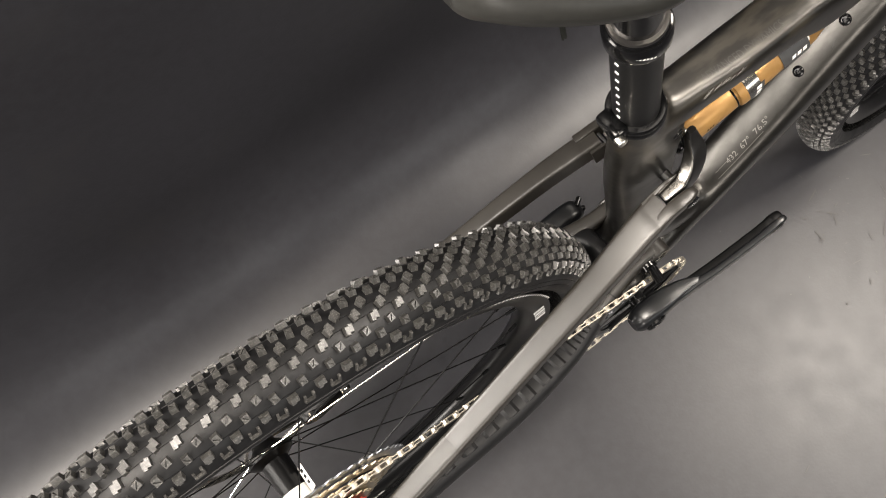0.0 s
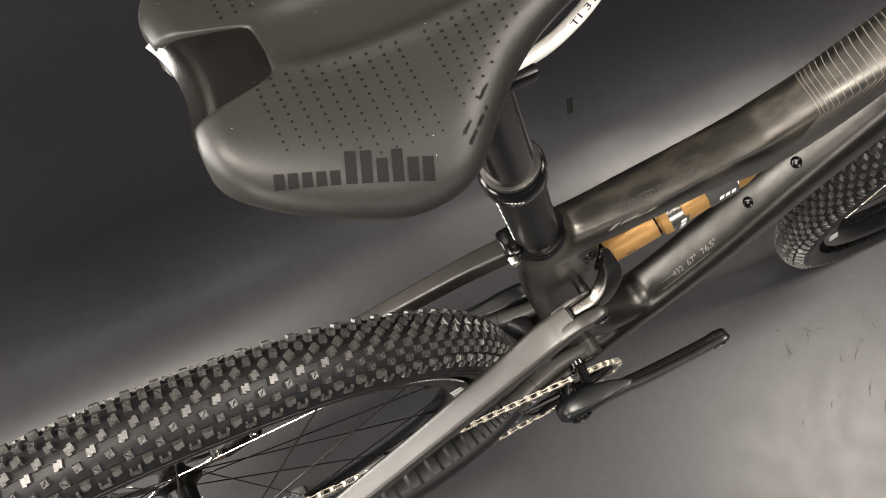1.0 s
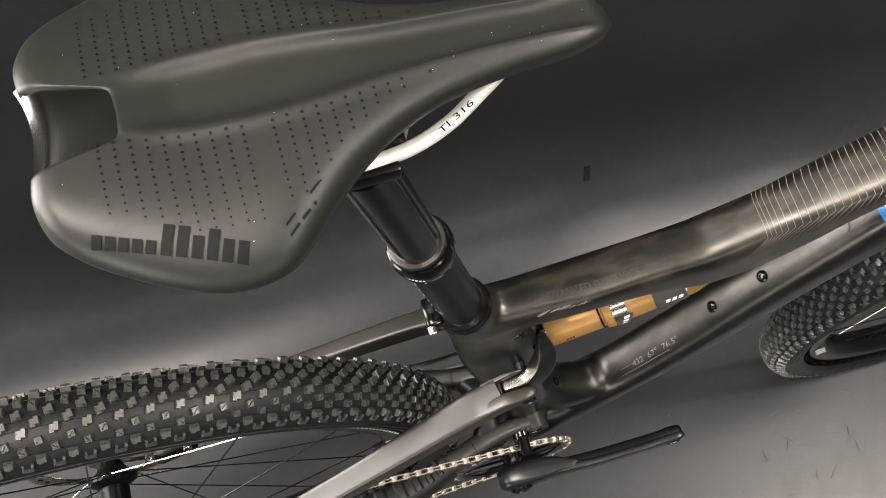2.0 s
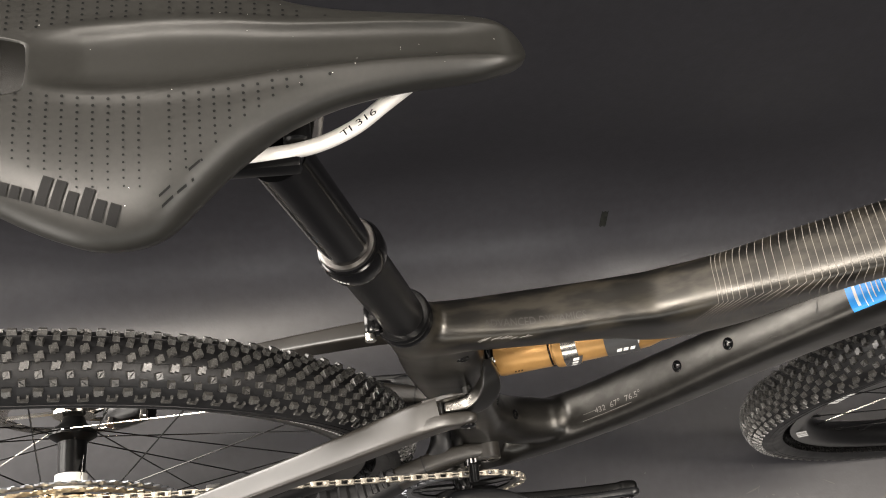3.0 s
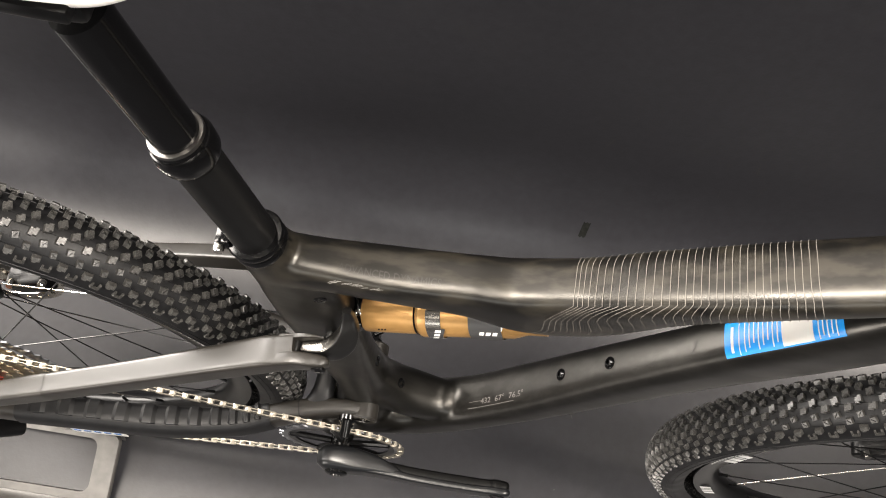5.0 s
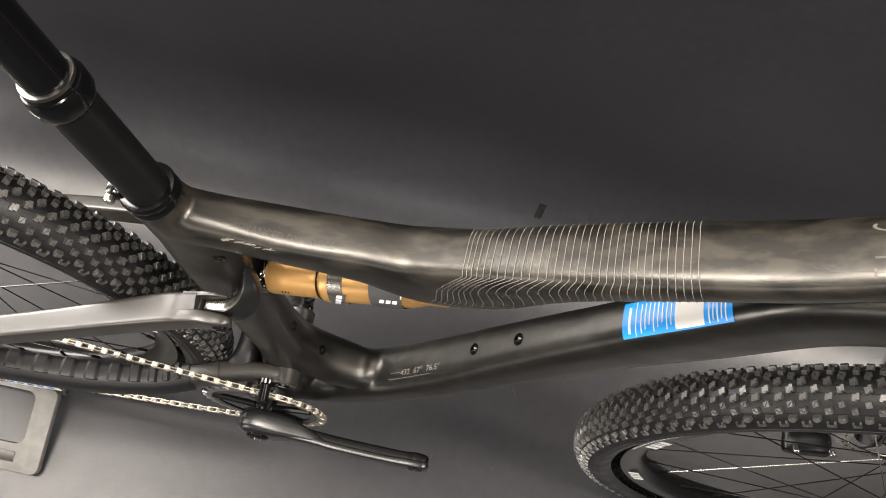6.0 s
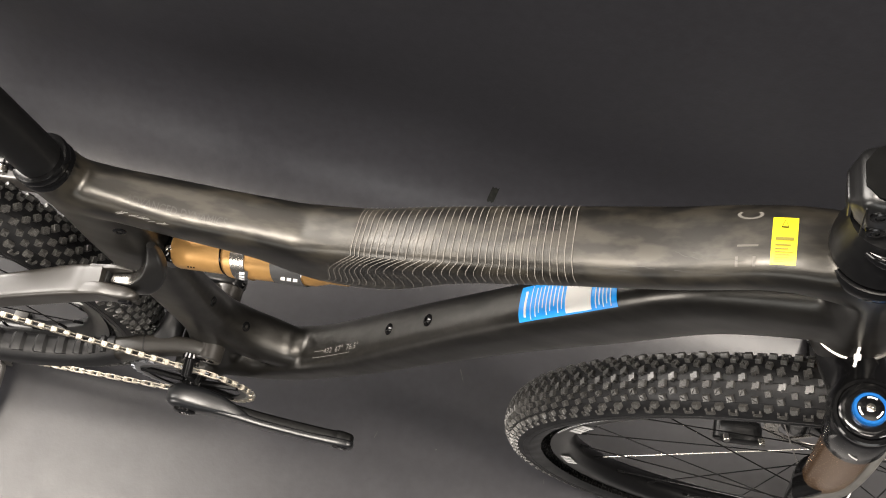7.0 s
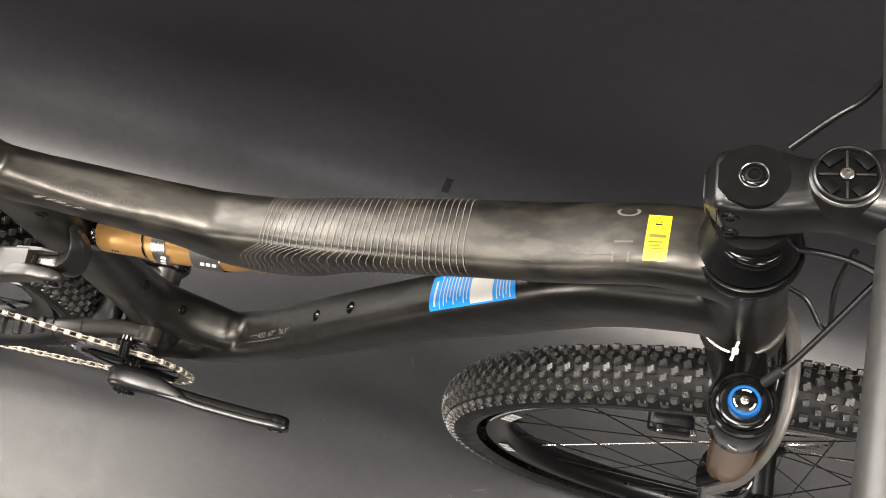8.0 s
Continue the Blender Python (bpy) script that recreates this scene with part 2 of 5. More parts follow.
def prism(outline, y0, y1, bevel=0.0):
    """A plate with an outline in x and z, from y0 to y1."""
    bm = bmesh.new()
    a = [bm.verts.new((x, y0, z)) for x, z in outline]
    b = [bm.verts.new((x, y1, z)) for x, z in outline]
    n = len(outline)
    bm.faces.new(a)
    bm.faces.new(b[::-1])
    for i in range(n):
        bm.faces.new((a[i], b[i], b[(i + 1) % n], a[(i + 1) % n]))
    bmesh.ops.recalc_face_normals(bm, faces=bm.faces)
    if bevel:
        bmesh.ops.bevel(bm, geom=[e for e in bm.edges], offset=bevel, segments=2, affect="EDGES", profile=0.5)
    return bm


def letters(text, height, place, cuts=0):
    """A flat mesh of the built-in font's letters; place(u, v) gives the point for u along and v up the line, both in metres."""
    cu = bpy.data.curves.new("txt", "FONT")
    cu.body, cu.size, cu.resolution_u = text, height / 0.7, 3
    ob = bpy.data.objects.new("txt", cu)
    me = bpy.data.meshes.new_from_object(ob)
    bm = bmesh.new()
    bm.from_mesh(me)
    bpy.data.objects.remove(ob)
    bpy.data.curves.remove(cu)
    bpy.data.meshes.remove(me)
    if cuts:
        bmesh.ops.subdivide_edges(bm, edges=bm.edges[:], cuts=cuts, use_grid_fill=False)
    w = max(v.co.x for v in bm.verts)
    for v in bm.verts:
        v.co = place(v.co.x / w, v.co.y)
    bm.normal_update()
    return bm


def bars(rects, place, n=4):
    """Plain bars: rows of (u0, u1, v0, v1) laid on a surface by place(u, v)."""
    out = bmesh.new()
    for u0, u1, v0, v1 in rects:
        vs = [[out.verts.new(place(u0 + (u1 - u0) * i / n, v0 + (v1 - v0) * j / n)) for j in range(n + 1)] for i in range(n + 1)]
        for i in range(n):
            for j in range(n):
                out.faces.new((vs[i][j], vs[i + 1][j], vs[i + 1][j + 1], vs[i][j + 1]))
    return out


# the room: floor, wall with its cove, the other walls and the ceiling
WALL_Y, COVE = 0.415, 0.26
WALL_END, BAY = -0.5, 1.9  # the black wall stops here; a bright bay opens behind the bike
FLOOR_END = WALL_Y - COVE


def room_box(name, x0, x1, y0, y1, z0, z1, mat, label):
    bm = block(x1 - x0, y1 - y0, z1 - z0, 0, pose((x0 + x1) / 2, (y0 + y1) / 2, (z0 + z1) / 2))
    return tagged(mesh_ob(name, bm, mat, smooth=False), label, "", "", "structure")


room_box("floor", WEST, 3.4, -3.6, FLOOR_END, -0.12, 0.0, BACKDROP, "scuffed black painted studio floor with a soft sheen")
room_box("floor", WEST, WALL_END, FLOOR_END, BAY, -0.12, 0.0, BACKDROP, "black painted floor of the window bay")
# the cove turns up slowly at both ends, with no line where it begins
turn = [0.5 * math.pi * (u * u * (3 - 2 * u)) for u in (np.arange(80) + 0.5) / 80]
rise = COVE / sum(math.cos(a) for a in turn)
SWEEP = [(FLOOR_END + rise * sum(math.cos(a) for a in turn[:k]), rise * sum(math.sin(a) for a in turn[:k])) for k in range(81)]
prof = [(FLOOR_END, -0.12)] + SWEEP + [(WALL_Y, CEILING), (WALL_Y + 0.12, CEILING), (WALL_Y + 0.12, -0.12)]
wall_bm = bmesh.new()
ends = [[wall_bm.verts.new((x, y, z)) for y, z in prof] for x in (WALL_END, 3.4)]
for i in range(len(prof)):
    wall_bm.faces.new((ends[0][i], ends[1][i], ends[1][(i + 1) % len(prof)], ends[0][(i + 1) % len(prof)]))
wall_bm.faces.new(ends[0][::-1])
wall_bm.faces.new(ends[1])
bmesh.ops.recalc_face_normals(wall_bm, faces=wall_bm.faces)
tagged(mesh_ob("wall_north", wall_bm, BACKDROP, sharp=20), "black painted wall curving into the floor", "", "", "structure")
room_box("wall_return", WALL_END, WALL_END + 0.12, WALL_Y + 0.12, BAY, 0.0, CEILING, PLASTER, "plain dark wall of the window bay")
room_box("wall_bay", WEST, WALL_END + 0.12, BAY, BAY + 0.12, -0.12, CEILING, PLASTER, "plain dark wall of the window bay")
# unseen south wall with the frame made for the added fill lamp
x0, x1, z0, z1, watts = FILL_PANE
for xa, xb, za, zb in ((WEST, x0, 0.0, CEILING), (x1, 3.4, 0.0, CEILING), (x0, x1, 0.0, z0), (x0, x1, z1, CEILING)):
    room_box("wall_south", xa, xb, SOUTH - 0.12, SOUTH, za, zb, PLASTER, "plain dark wall round the added fill window")
sash = joined(*[block(xb - xa, 0.05, zb - za, 0.004, pose((xa + xb) / 2, SOUTH - 0.09, (za + zb) / 2)) for xa, xb, za, zb in ((x0, x1, z0, z0 + 0.05), (x0, x1, z1 - 0.05, z1), (x0, x0 + 0.05, z0 + 0.05, z1 - 0.05), (x1 - 0.05, x1, z0 + 0.05, z1 - 0.05))])
window = tagged(mesh_ob("fill_window", sash, LAMP_CASE, smooth=False), "unseen white framed window added to hold the fill lamp", "", "", "structure")
mesh_ob("pane", block(x1 - x0 - 0.1, 0.006, z1 - z0 - 0.1, 0, pose((x0 + x1) / 2, SOUTH - 0.09, (z0 + z1) / 2)), LAMP_CASE, window, smooth=False)
edge = -3.72
for y0, y1, z0, z1, watts in OPENINGS:
    for ya, yb, za, zb in ((edge, y0, -0.12, CEILING), (y0, y1, -0.12, z0), (y0, y1, z1, CEILING)):
        room_box("wall_west", WEST - 0.12, WEST, ya, yb, za, zb, PLASTER, "plain dark wall round the bright openings")
    edge = y1
    frame_bm = joined(*[block(0.05, yb - ya, zb - za, 0.004, pose(WEST - 0.09, (ya + yb) / 2, (za + zb) / 2)) for ya, yb, za, zb in ((y0, y1, z0, z0 + 0.05), (y0, y1, z1 - 0.05, z1), (y0, y0 + 0.05, z0 + 0.05, z1 - 0.05), (y1 - 0.05, y1, z0 + 0.05, z1 - 0.05))])
    window = tagged(mesh_ob("window_1" if y0 < -1 else "window_2" if y0 < 0 else "window_3", frame_bm, LAMP_CASE, smooth=False), "white framed opening with frosted bright glass", "", "", "structure")
    mesh_ob("pane", block(0.006, y1 - y0 - 0.1, z1 - z0 - 0.1, 0, pose(WEST - 0.09, (y0 + y1) / 2, (z0 + z1) / 2)), LAMP_CASE, window, smooth=False)
room_box("wall_west", WEST - 0.12, WEST, edge, BAY + 0.12, -0.12, CEILING, PLASTER, "plain dark wall round the bright openings")
room_box("wall_east", 3.4, 3.52, -3.72, WALL_Y + 0.12, -0.12, CEILING, PLASTER, "plain dark wall")
room_box("ceiling", WEST - 0.12, 3.52, -3.72, BAY + 0.12, CEILING, CEILING + 0.1, PLASTER, "plain dark ceiling")

# ---- the bicycle ----
AXLE, WHEELBASE = 0.372, 1.134
BB = (0.42, 0.331)
bike = tagged(new("mountain_bike"), "raw carbon full-suspension mountain bike parked on a floor stand", "bicycle")


def seat_axis(z):
    return 0.352 - (z - 0.73) * 0.275


def steer_axis(z):
    return 0.815 + (0.996 - z) * 0.4458


# frame: tubes fused into one carbon shell
TOP = Loft([(0.36, 0, 0.7085, 0.0195, 0.0225, 2.3), (0.395, 0, 0.7103, 0.0182, 0.0187, 3.2), (0.45, 0, 0.7137, 0.0195, 0.0173, 4.4), (0.505, 0, 0.7175, 0.0200, 0.0223, 4.6),
            (0.545, 0, 0.7165, 0.0218, 0.0313, 4.6), (0.588, 0, 0.7335, 0.0219, 0.0328, 4.6), (0.634, 0, 0.7745, 0.0237, 0.0205, 4.4), (0.6915, 0, 0.8146, 0.025, 0.0154, 3.8),
            (0.7565, 0, 0.8562, 0.0252, 0.0140, 3.8), (0.8125, 0, 0.8945, 0.0242, 0.0158, 3.6), (0.865, 0, 0.9005, 0.0254, 0.0225, 3.0)])
DOWN = Loft([(0.41, 0, 0.3355, 0.0385, 0.031, 2.3), (0.46, 0, 0.3363, 0.0347, 0.0292, 2.4), (0.505, 0, 0.3476, 0.0289, 0.026, 3.2), (0.553, 0, 0.398, 0.0266, 0.0215, 3.4),
             (0.603, 0, 0.479, 0.026, 0.022, 3.4), (0.648, 0, 0.5592, 0.0241, 0.025, 3.4), (0.703, 0, 0.6525, 0.0223, 0.028, 3.4), (0.753, 0, 0.7305, 0.0217, 0.032, 3.4),
             (0.803, 0, 0.7956, 0.019, 0.0335, 3.2), (0.863, 0, 0.8339, 0.0205, 0.032, 2.6), (0.888, 0, 0.8448, 0.025, 0.0305, 2.2)])
SEAT = Loft([(seat_axis(0.738), 0, 0.738, 0.0195, 0.0195, 2), (0.365, 0, 0.70, 0.0185, 0.026, 2.3), (0.378, 0, 0.67, 0.0168, 0.033, 3.0), (0.388, 0, 0.62, 0.017, 0.033, 3.0),
             (0.402, 0, 0.56, 0.0182, 0.031, 2.8), (0.416, 0, 0.50, 0.0205, 0.028, 2.6), (0.434, 0, 0.43, 0.025, 0.027, 2.5), (0.438, 0, 0.35, 0.034, 0.031, 2.4)])
# the sweep from the seat tube into the down tube
KNEE = Loft([(0.42, 0, 0.50, 0.0185, 0.022, 2.6), (0.436, 0, 0.445, 0.0215, 0.0235, 2.6), (0.46, 0, 0.410, 0.0235, 0.024, 2.6), (0.490, 0, 0.390, 0.024, 0.0235, 2.7), (0.52, 0, 0.386, 0.021, 0.018, 2.6), (0.55, 0, 0.402, 0.015, 0.010, 2.4)])
shell = joined(TOP.bm(70, 36), DOWN.bm(70, 36), SEAT.bm(50, 32), KNEE.bm(40, 32),
               lathe((steer_axis(0.925), 0, 0.925), (steer_axis(0.80), 0, 0.80), [(0.0255, 0), (0.0255, 0.02), (0.0245, 0.05), (0.027, 0.10), (0.0285, 0.125), (0.0285, 0.137)], 36),
               lathe((BB[0], -0.042, BB[1]), (BB[0], 0.042, BB[1]), [(0.024, 0), (0.026, 0.002), (0.026, 0.082), (0.024, 0.084)], 32))
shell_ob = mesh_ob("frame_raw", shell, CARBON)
remesh = shell_ob.modifiers.new("fuse", "REMESH")
remesh.mode, remesh.voxel_size = "VOXEL", 0.0022
soften = shell_ob.modifiers.new("soften", "SMOOTH")
soften.factor, soften.iterations = 0.5, 20
fused = bpy.data.meshes.new_from_object(shell_ob.evaluated_get(bpy.context.evaluated_depsgraph_get()))
bpy.data.objects.remove(shell_ob)
for f in fused.polygons:
    f.use_smooth = True
fused.materials.clear()
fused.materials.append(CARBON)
# one more smoothing along the top tube, so that its bend is soft
tube_ob = bpy.data.objects.new("tube_raw", fused)
scene.collection.objects.link(tube_ob)
along_top = tube_ob.vertex_groups.new(name="along_top")
for v in fused.vertices:
    if v.co.z - 0.75 * v.co.x > 0.25 and v.co.z > 0.68:
        w = min(1.0, max(0.0, (v.co.x - 0.44) / 0.05)) * min(1.0, max(0.0, (0.83 - v.co.x) / 0.03))
        if w > 0:
            along_top.add([v.index], w, "REPLACE")
ease = tube_ob.modifiers.new("ease", "SMOOTH")
ease.factor, ease.iterations, ease.vertex_group = 0.5, 14, "along_top"
fused = bpy.data.meshes.new_from_object(tube_ob.evaluated_get(bpy.context.evaluated_depsgraph_get()))
bpy.data.objects.remove(tube_ob)
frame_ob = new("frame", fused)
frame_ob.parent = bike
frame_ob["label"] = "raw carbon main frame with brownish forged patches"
SKIN = bpy.data.objects["frame"]


def on_frame(p, off=0.0004):
    """The nearest point of the fused frame, lifted a little."""
    _, q, nrm, _ = SKIN.closest_point_on_mesh(p)
    return q + nrm * off


# wheels
def tyre_bm(cx, cz):
    prof = []
    for a in range(-128, 129, 8):
        prof.append((0.3425 + 0.0262 * math.cos(radians(a)), 0.0275 * math.sin(radians(a))))
    rows = []
    n = 120
    for i in range(n):
        t = 2 * math.pi * i / n
        rows.append([(cx + r * math.cos(t), y, cz + r * math.sin(t)) for r, y in prof])
    return grid_bm(rows, close_u=True)


def knob_mesh(name, boxes, slit=0.0):
    """Rubber blocks with bevelled tops, each (centre x, centre y, length, width, height, taper); a single block may have a slanting sunk slit; x along the tyre, z outward."""
    bm = bmesh.new()
    sq = [(-1, -1), (1, -1), (1, 1), (-1, 1)]
    for cx, cy, sx, sy, sz, taper in boxes:
        rings = [[bm.verts.new((cx + x * sx / 2 * k, cy + y * sy / 2 * k, z)) for x, y in sq] for k, z in ((1.0, -0.0012), ((1 + 2 * taper) / 3, sz - 0.0007), (taper, sz))]
        for lo, hi in zip(rings, rings[1:]):
            for i in range(4):
                bm.faces.new((lo[i], lo[(i + 1) % 4], hi[(i + 1) % 4], hi[i]))
        top = rings[-1]
        if not slit:
            bm.faces.new(top)
            continue
        c, sn = math.cos(0.75), math.sin(0.75)
        l = min(sx, sy) * taper * 0.46
        hole = [(cx + x * l * c - y * abs(slit) * sn, cy + math.copysign(1, slit) * (x * l * sn + y * abs(slit) * c)) for x, y in sq]
        if slit < 0:
            hole = [hole[k] for k in (3, 2, 1, 0)]
        rim = [bm.verts.new((x, y, sz)) for x, y in hole]
        deep = [bm.verts.new((x, y, sz - 0.0016)) for x, y in hole]
        for i in range(4):
            j = (i + 1) % 4
            bm.faces.new((top[i], top[j], rim[j], rim[i]))
            bm.faces.new((rim[i], rim[j], deep[j], deep[i]))
        bm.faces.new(deep)
    me = bpy.data.meshes.new(name)
    bm.to_mesh(me)
    bm.free()
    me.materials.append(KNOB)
    return me


KNOBS = [knob_mesh("knob_centre", [(0, 0, 0.0076, 0.0056, 0.0036, 0.82), (0.0014, 0.0029, 0.0040, 0.0026, 0.0034, 0.78), (-0.0014, -0.0029, 0.0040, 0.0026, 0.0034, 0.78)]),
         knob_mesh("knob_slit", [(0, 0, 0.0060, 0.0063, 0.0038, 0.84)], 0.0005),
         knob_mesh("knob_slit_back", [(0, 0, 0.0060, 0.0063, 0.0038, 0.84)], -0.0005),
         knob_mesh("knob_shoulder", [(0, 0, 0.0080, 0.0052, 0.0040, 0.8), (0.001, 0.0034, 0.0042, 0.0026, 0.0024, 0.74)]),
         knob_mesh("knob_side", [(0, 0.0014, 0.0092, 0.0022, 0.0018, 0.84), (-0.0034, -0.0016, 0.0024, 0.0056, 0.0016, 0.84), (0.0032, -0.0014, 0.0020, 0.0042, 0.0013, 0.84)])]
# one pitch of the tread: (fraction of the pitch, angle across the tyre, which block, turn)
TREAD = [(0.0, 0, 0, 8), (0.45, -12, 0, -10), (0.55, 13, 0, 10), (0.98, -24, 1, 12), (0.02, 25, 2, -12), (0.5, -35, 2, 6), (0.48, 36, 1, -6), (0.0, -49, 3, 180), (0.98, 50, 3, 0), (0.5, -64, 4, 180), (0.5, 65, 4, 0)]
PITCHES = 116


def knob_poses(cx, cz):
    out, rnd_k = [], random.Random(11)
    for k in range(PITCHES):
        for f, a, kind, turn in TREAD:
            t = 2 * math.pi * (k + f) / PITCHES
            r, y = 0.3425 + 0.0262 * math.cos(radians(a)), 0.0275 * math.sin(radians(a))
            size = rnd_k.uniform(0.83, 0.94)
            m = Matrix.Translation((cx, 0, cz)) @ pose(0, 0, 0, 0, -math.degrees(t), 0) @ Matrix.Translation((r, y, 0)) @ pose(0, 0, 0, 0, 0, a) @ pose(0, 0, 0, 0, 90, 0) @ pose(0, 0, 0, rnd_k.uniform(-2, 2), rnd_k.uniform(-3, 3), turn + rnd_k.uniform(-4, 4)) @ Matrix.Diagonal((size, size, rnd_k.uniform(0.92, 1.06), 1))
            out.append((math.degrees(t) % 360, kind, m))
    return out


HUB_X = 0.013  # the rear hub sits this far ahead in its dropouts


def wheel(prefix, cx, cz, arc, spokes=28):
    """arc: the stretch of the tyre, in degrees from the front, whose blocks are single pieces."""
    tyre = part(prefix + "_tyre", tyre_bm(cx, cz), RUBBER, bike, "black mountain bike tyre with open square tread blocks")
    near, far = [], bmesh.new()
    for deg, kind, m in knob_poses(cx, cz):
        if arc[0] <= deg <= arc[1] and len(near) < 300:
            near.append((kind, m))
        else:
            tmp = KNOBS[kind].copy()
            tmp.transform(m)
            far.from_mesh(tmp)
            bpy.data.meshes.remove(tmp)
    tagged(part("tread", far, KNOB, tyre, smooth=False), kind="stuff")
    for a in (-42, -6, 7, 42, -82, -95, 82):
        r, y = 0.3425 + 0.0262 * math.cos(radians(a)), 0.0275 * math.sin(radians(a))
        w = Vector((math.cos(radians(a)), math.sin(radians(a)))) * 0.0004
        ridge = [(r - w.y - w.x, y + w.x - w.y), (r + w.x, y + w.y), (r + w.y - w.x, y - w.x - w.y)]
        part("mould_line", grid_bm([[(cx + q * math.cos(2 * math.pi * i / 120), v, cz + q * math.sin(2 * math.pi * i / 120)) for q, v in ridge] for i in range(120)], close_u=True), RUBBER, tyre)
    PIECES.append((tyre, near))
    # rim: deep black section
    prof = [(0.309, -0.0165), (0.316, -0.0165), (0.316, -0.0145), (0.308, -0.012), (0.308, 0.012), (0.316, 0.0145), (0.316, 0.0165), (0.309, 0.0165), (0.297, 0.0145), (0.2885, 0.006), (0.287, 0), (0.2885, -0.006), (0.297, -0.0145)]
    rim_bm = grid_bm([[(cx + r * math.cos(2 * math.pi * i / 96), y, cz + r * math.sin(2 * math.pi * i / 96)) for r, y in prof] for i in range(96)], close_u=True, close_v=True)
    rim = part(prefix + "_wheel", rim_bm, BLACK_SATIN, bike, "black deep-section rim with thin spokes")
    hw, hx = (0.05, cx) if prefix == "front" else (0.058, cx + HUB_X)
    part("hub", lathe((hx, -hw, cz), (hx, hw, cz), [(0.011, 0), (0.013, 0.004), (0.026, 0.014), (0.026, 0.018), (0.0145, 0.026), (0.0135, hw), (0.0145, 2 * hw - 0.026), (0.024, 2 * hw - 0.02), (0.024, 2 * hw - 0.015), (0.013, 2 * hw - 0.006), (0.011, 2 * hw)], 32), BLACK_SATIN, rim)
    part("brake_disc", disc_rotor(hx, cz, hw + 0.004), STEEL, rim, "drilled steel brake disc")
    for k in range(spokes):
        side = 1 if k % 2 else -1
        a = 2 * math.pi * k / spokes
        lead = (1 if (k // 2) % 2 else -1) * radians(62)
        h = Vector((hx + 0.0235 * math.cos(a + lead), side * (hw - 0.017), cz + 0.0235 * math.sin(a + lead)))
        r = Vector((cx + 0.289 * math.cos(a), 0, cz + 0.289 * math.sin(a)))
        part("spoke", rod(h, r, 0.00075, 6), STEEL if k % 7 == 3 else SPOKE_BLACK, rim)
        part("nipple", rod(r, r + (h - r).normalized() * 0.013, 0.0019, 6), BLACK_SATIN, rim)
    return rim


def disc_rotor(cx, cz, y):
    """A thin braking ring with slots, on five arms."""
    bm = bmesh.new()
    n = 90
    rings = [0.064, 0.069, 0.074, 0.080]
    vs = [[[bm.verts.new((cx + r * math.cos(2 * math.pi * i / n), y + s * 0.0009, cz + r * math.sin(2 * math.pi * i / n))) for i in range(n)] for r in rings] for s in (-1, 1)]
    for s in (0, 1):
        for k in range(3):
            for i in range(n):
                if k == 1 and i % 3 == 0:
                    continue
                q = (vs[s][k][i], vs[s][k + 1][i], vs[s][k + 1][(i + 1) % n], vs[s][k][(i + 1) % n])
                bm.faces.new(q if s == 0 else q[::-1])
    for k in (0, 3):
        for i in range(n):
            bm.faces.new((vs[0][k][i], vs[0][k][(i + 1) % n], vs[1][k][(i + 1) % n], vs[1][k][i]))
    arms = [rod((cx + 0.02 * math.cos(a), y, cz + 0.02 * math.sin(a)), (cx + 0.066 * math.cos(a + 0.5), y, cz + 0.066 * math.sin(a + 0.5)), 0.0024, 6) for a in np.arange(5) * 2 * math.pi / 5]
    hubpart = lathe((cx, y - 0.002, cz), (cx, y + 0.002, cz), [(0.022, 0), (0.022, 0.004)], 24)
    out = joined(bm, hubpart, *arms)
    bmesh.ops.recalc_face_normals(out, faces=out.faces)
    return out


PIECES = []
rear_rim = wheel("rear", 0, AXLE, (-1, 400))
front_rim = wheel("front", WHEELBASE, AXLE, (60, 400))

# rear triangle and linkage
def mirror(stations):
    return [(x, -y, z, *rest) for x, y, z, *rest in stations]


STAY_R = [(-0.012, -0.083, 0.374, 0.006, 0.012, 3.2), (0.06, -0.080, 0.41, 0.009, 0.0115, 4.6), (0.15, -0.070, 0.468, 0.0105, 0.012, 6.5), (0.25, -0.058, 0.534, 0.011, 0.012, 7), (0.32, -0.0485, 0.58, 0.0122, 0.0122, 7),
          (0.354, -0.043, 0.600, 0.0132, 0.012, 7), (0.368, -0.0408, 0.606, 0.0132, 0.0116, 7), (0.3805, -0.0392, 0.6108, 0.0132, 0.011, 7)]
PRONG = [(0.366, -0.0482, 0.605, 0.0058, 0.0114, 7), (0.381, -0.0466, 0.6108, 0.0058, 0.0110, 7), (0.393, -0.0462, 0.6122, 0.0056, 0.0102, 6), (0.402, -0.0457, 0.6135, 0.005, 0.0086, 4), (0.4075, -0.0452, 0.6135, 0.003, 0.005, 2.2)]
TONGUE = [(0.368, -0.0296, 0.6066, 0.0024, 0.0112, 6), (0.381, -0.0284, 0.6112, 0.0023, 0.0108, 6), (0.391, -0.0278, 0.6165, 0.0019, 0.0095, 5), (0.401, -0.0275, 0.6195, 0.0010, 0.005, 2.4)]
STAY_L = [(x, -y, z - 0.0055, a * 0.72, b * 0.76, n) for x, y, z, a, b, n in STAY_R]
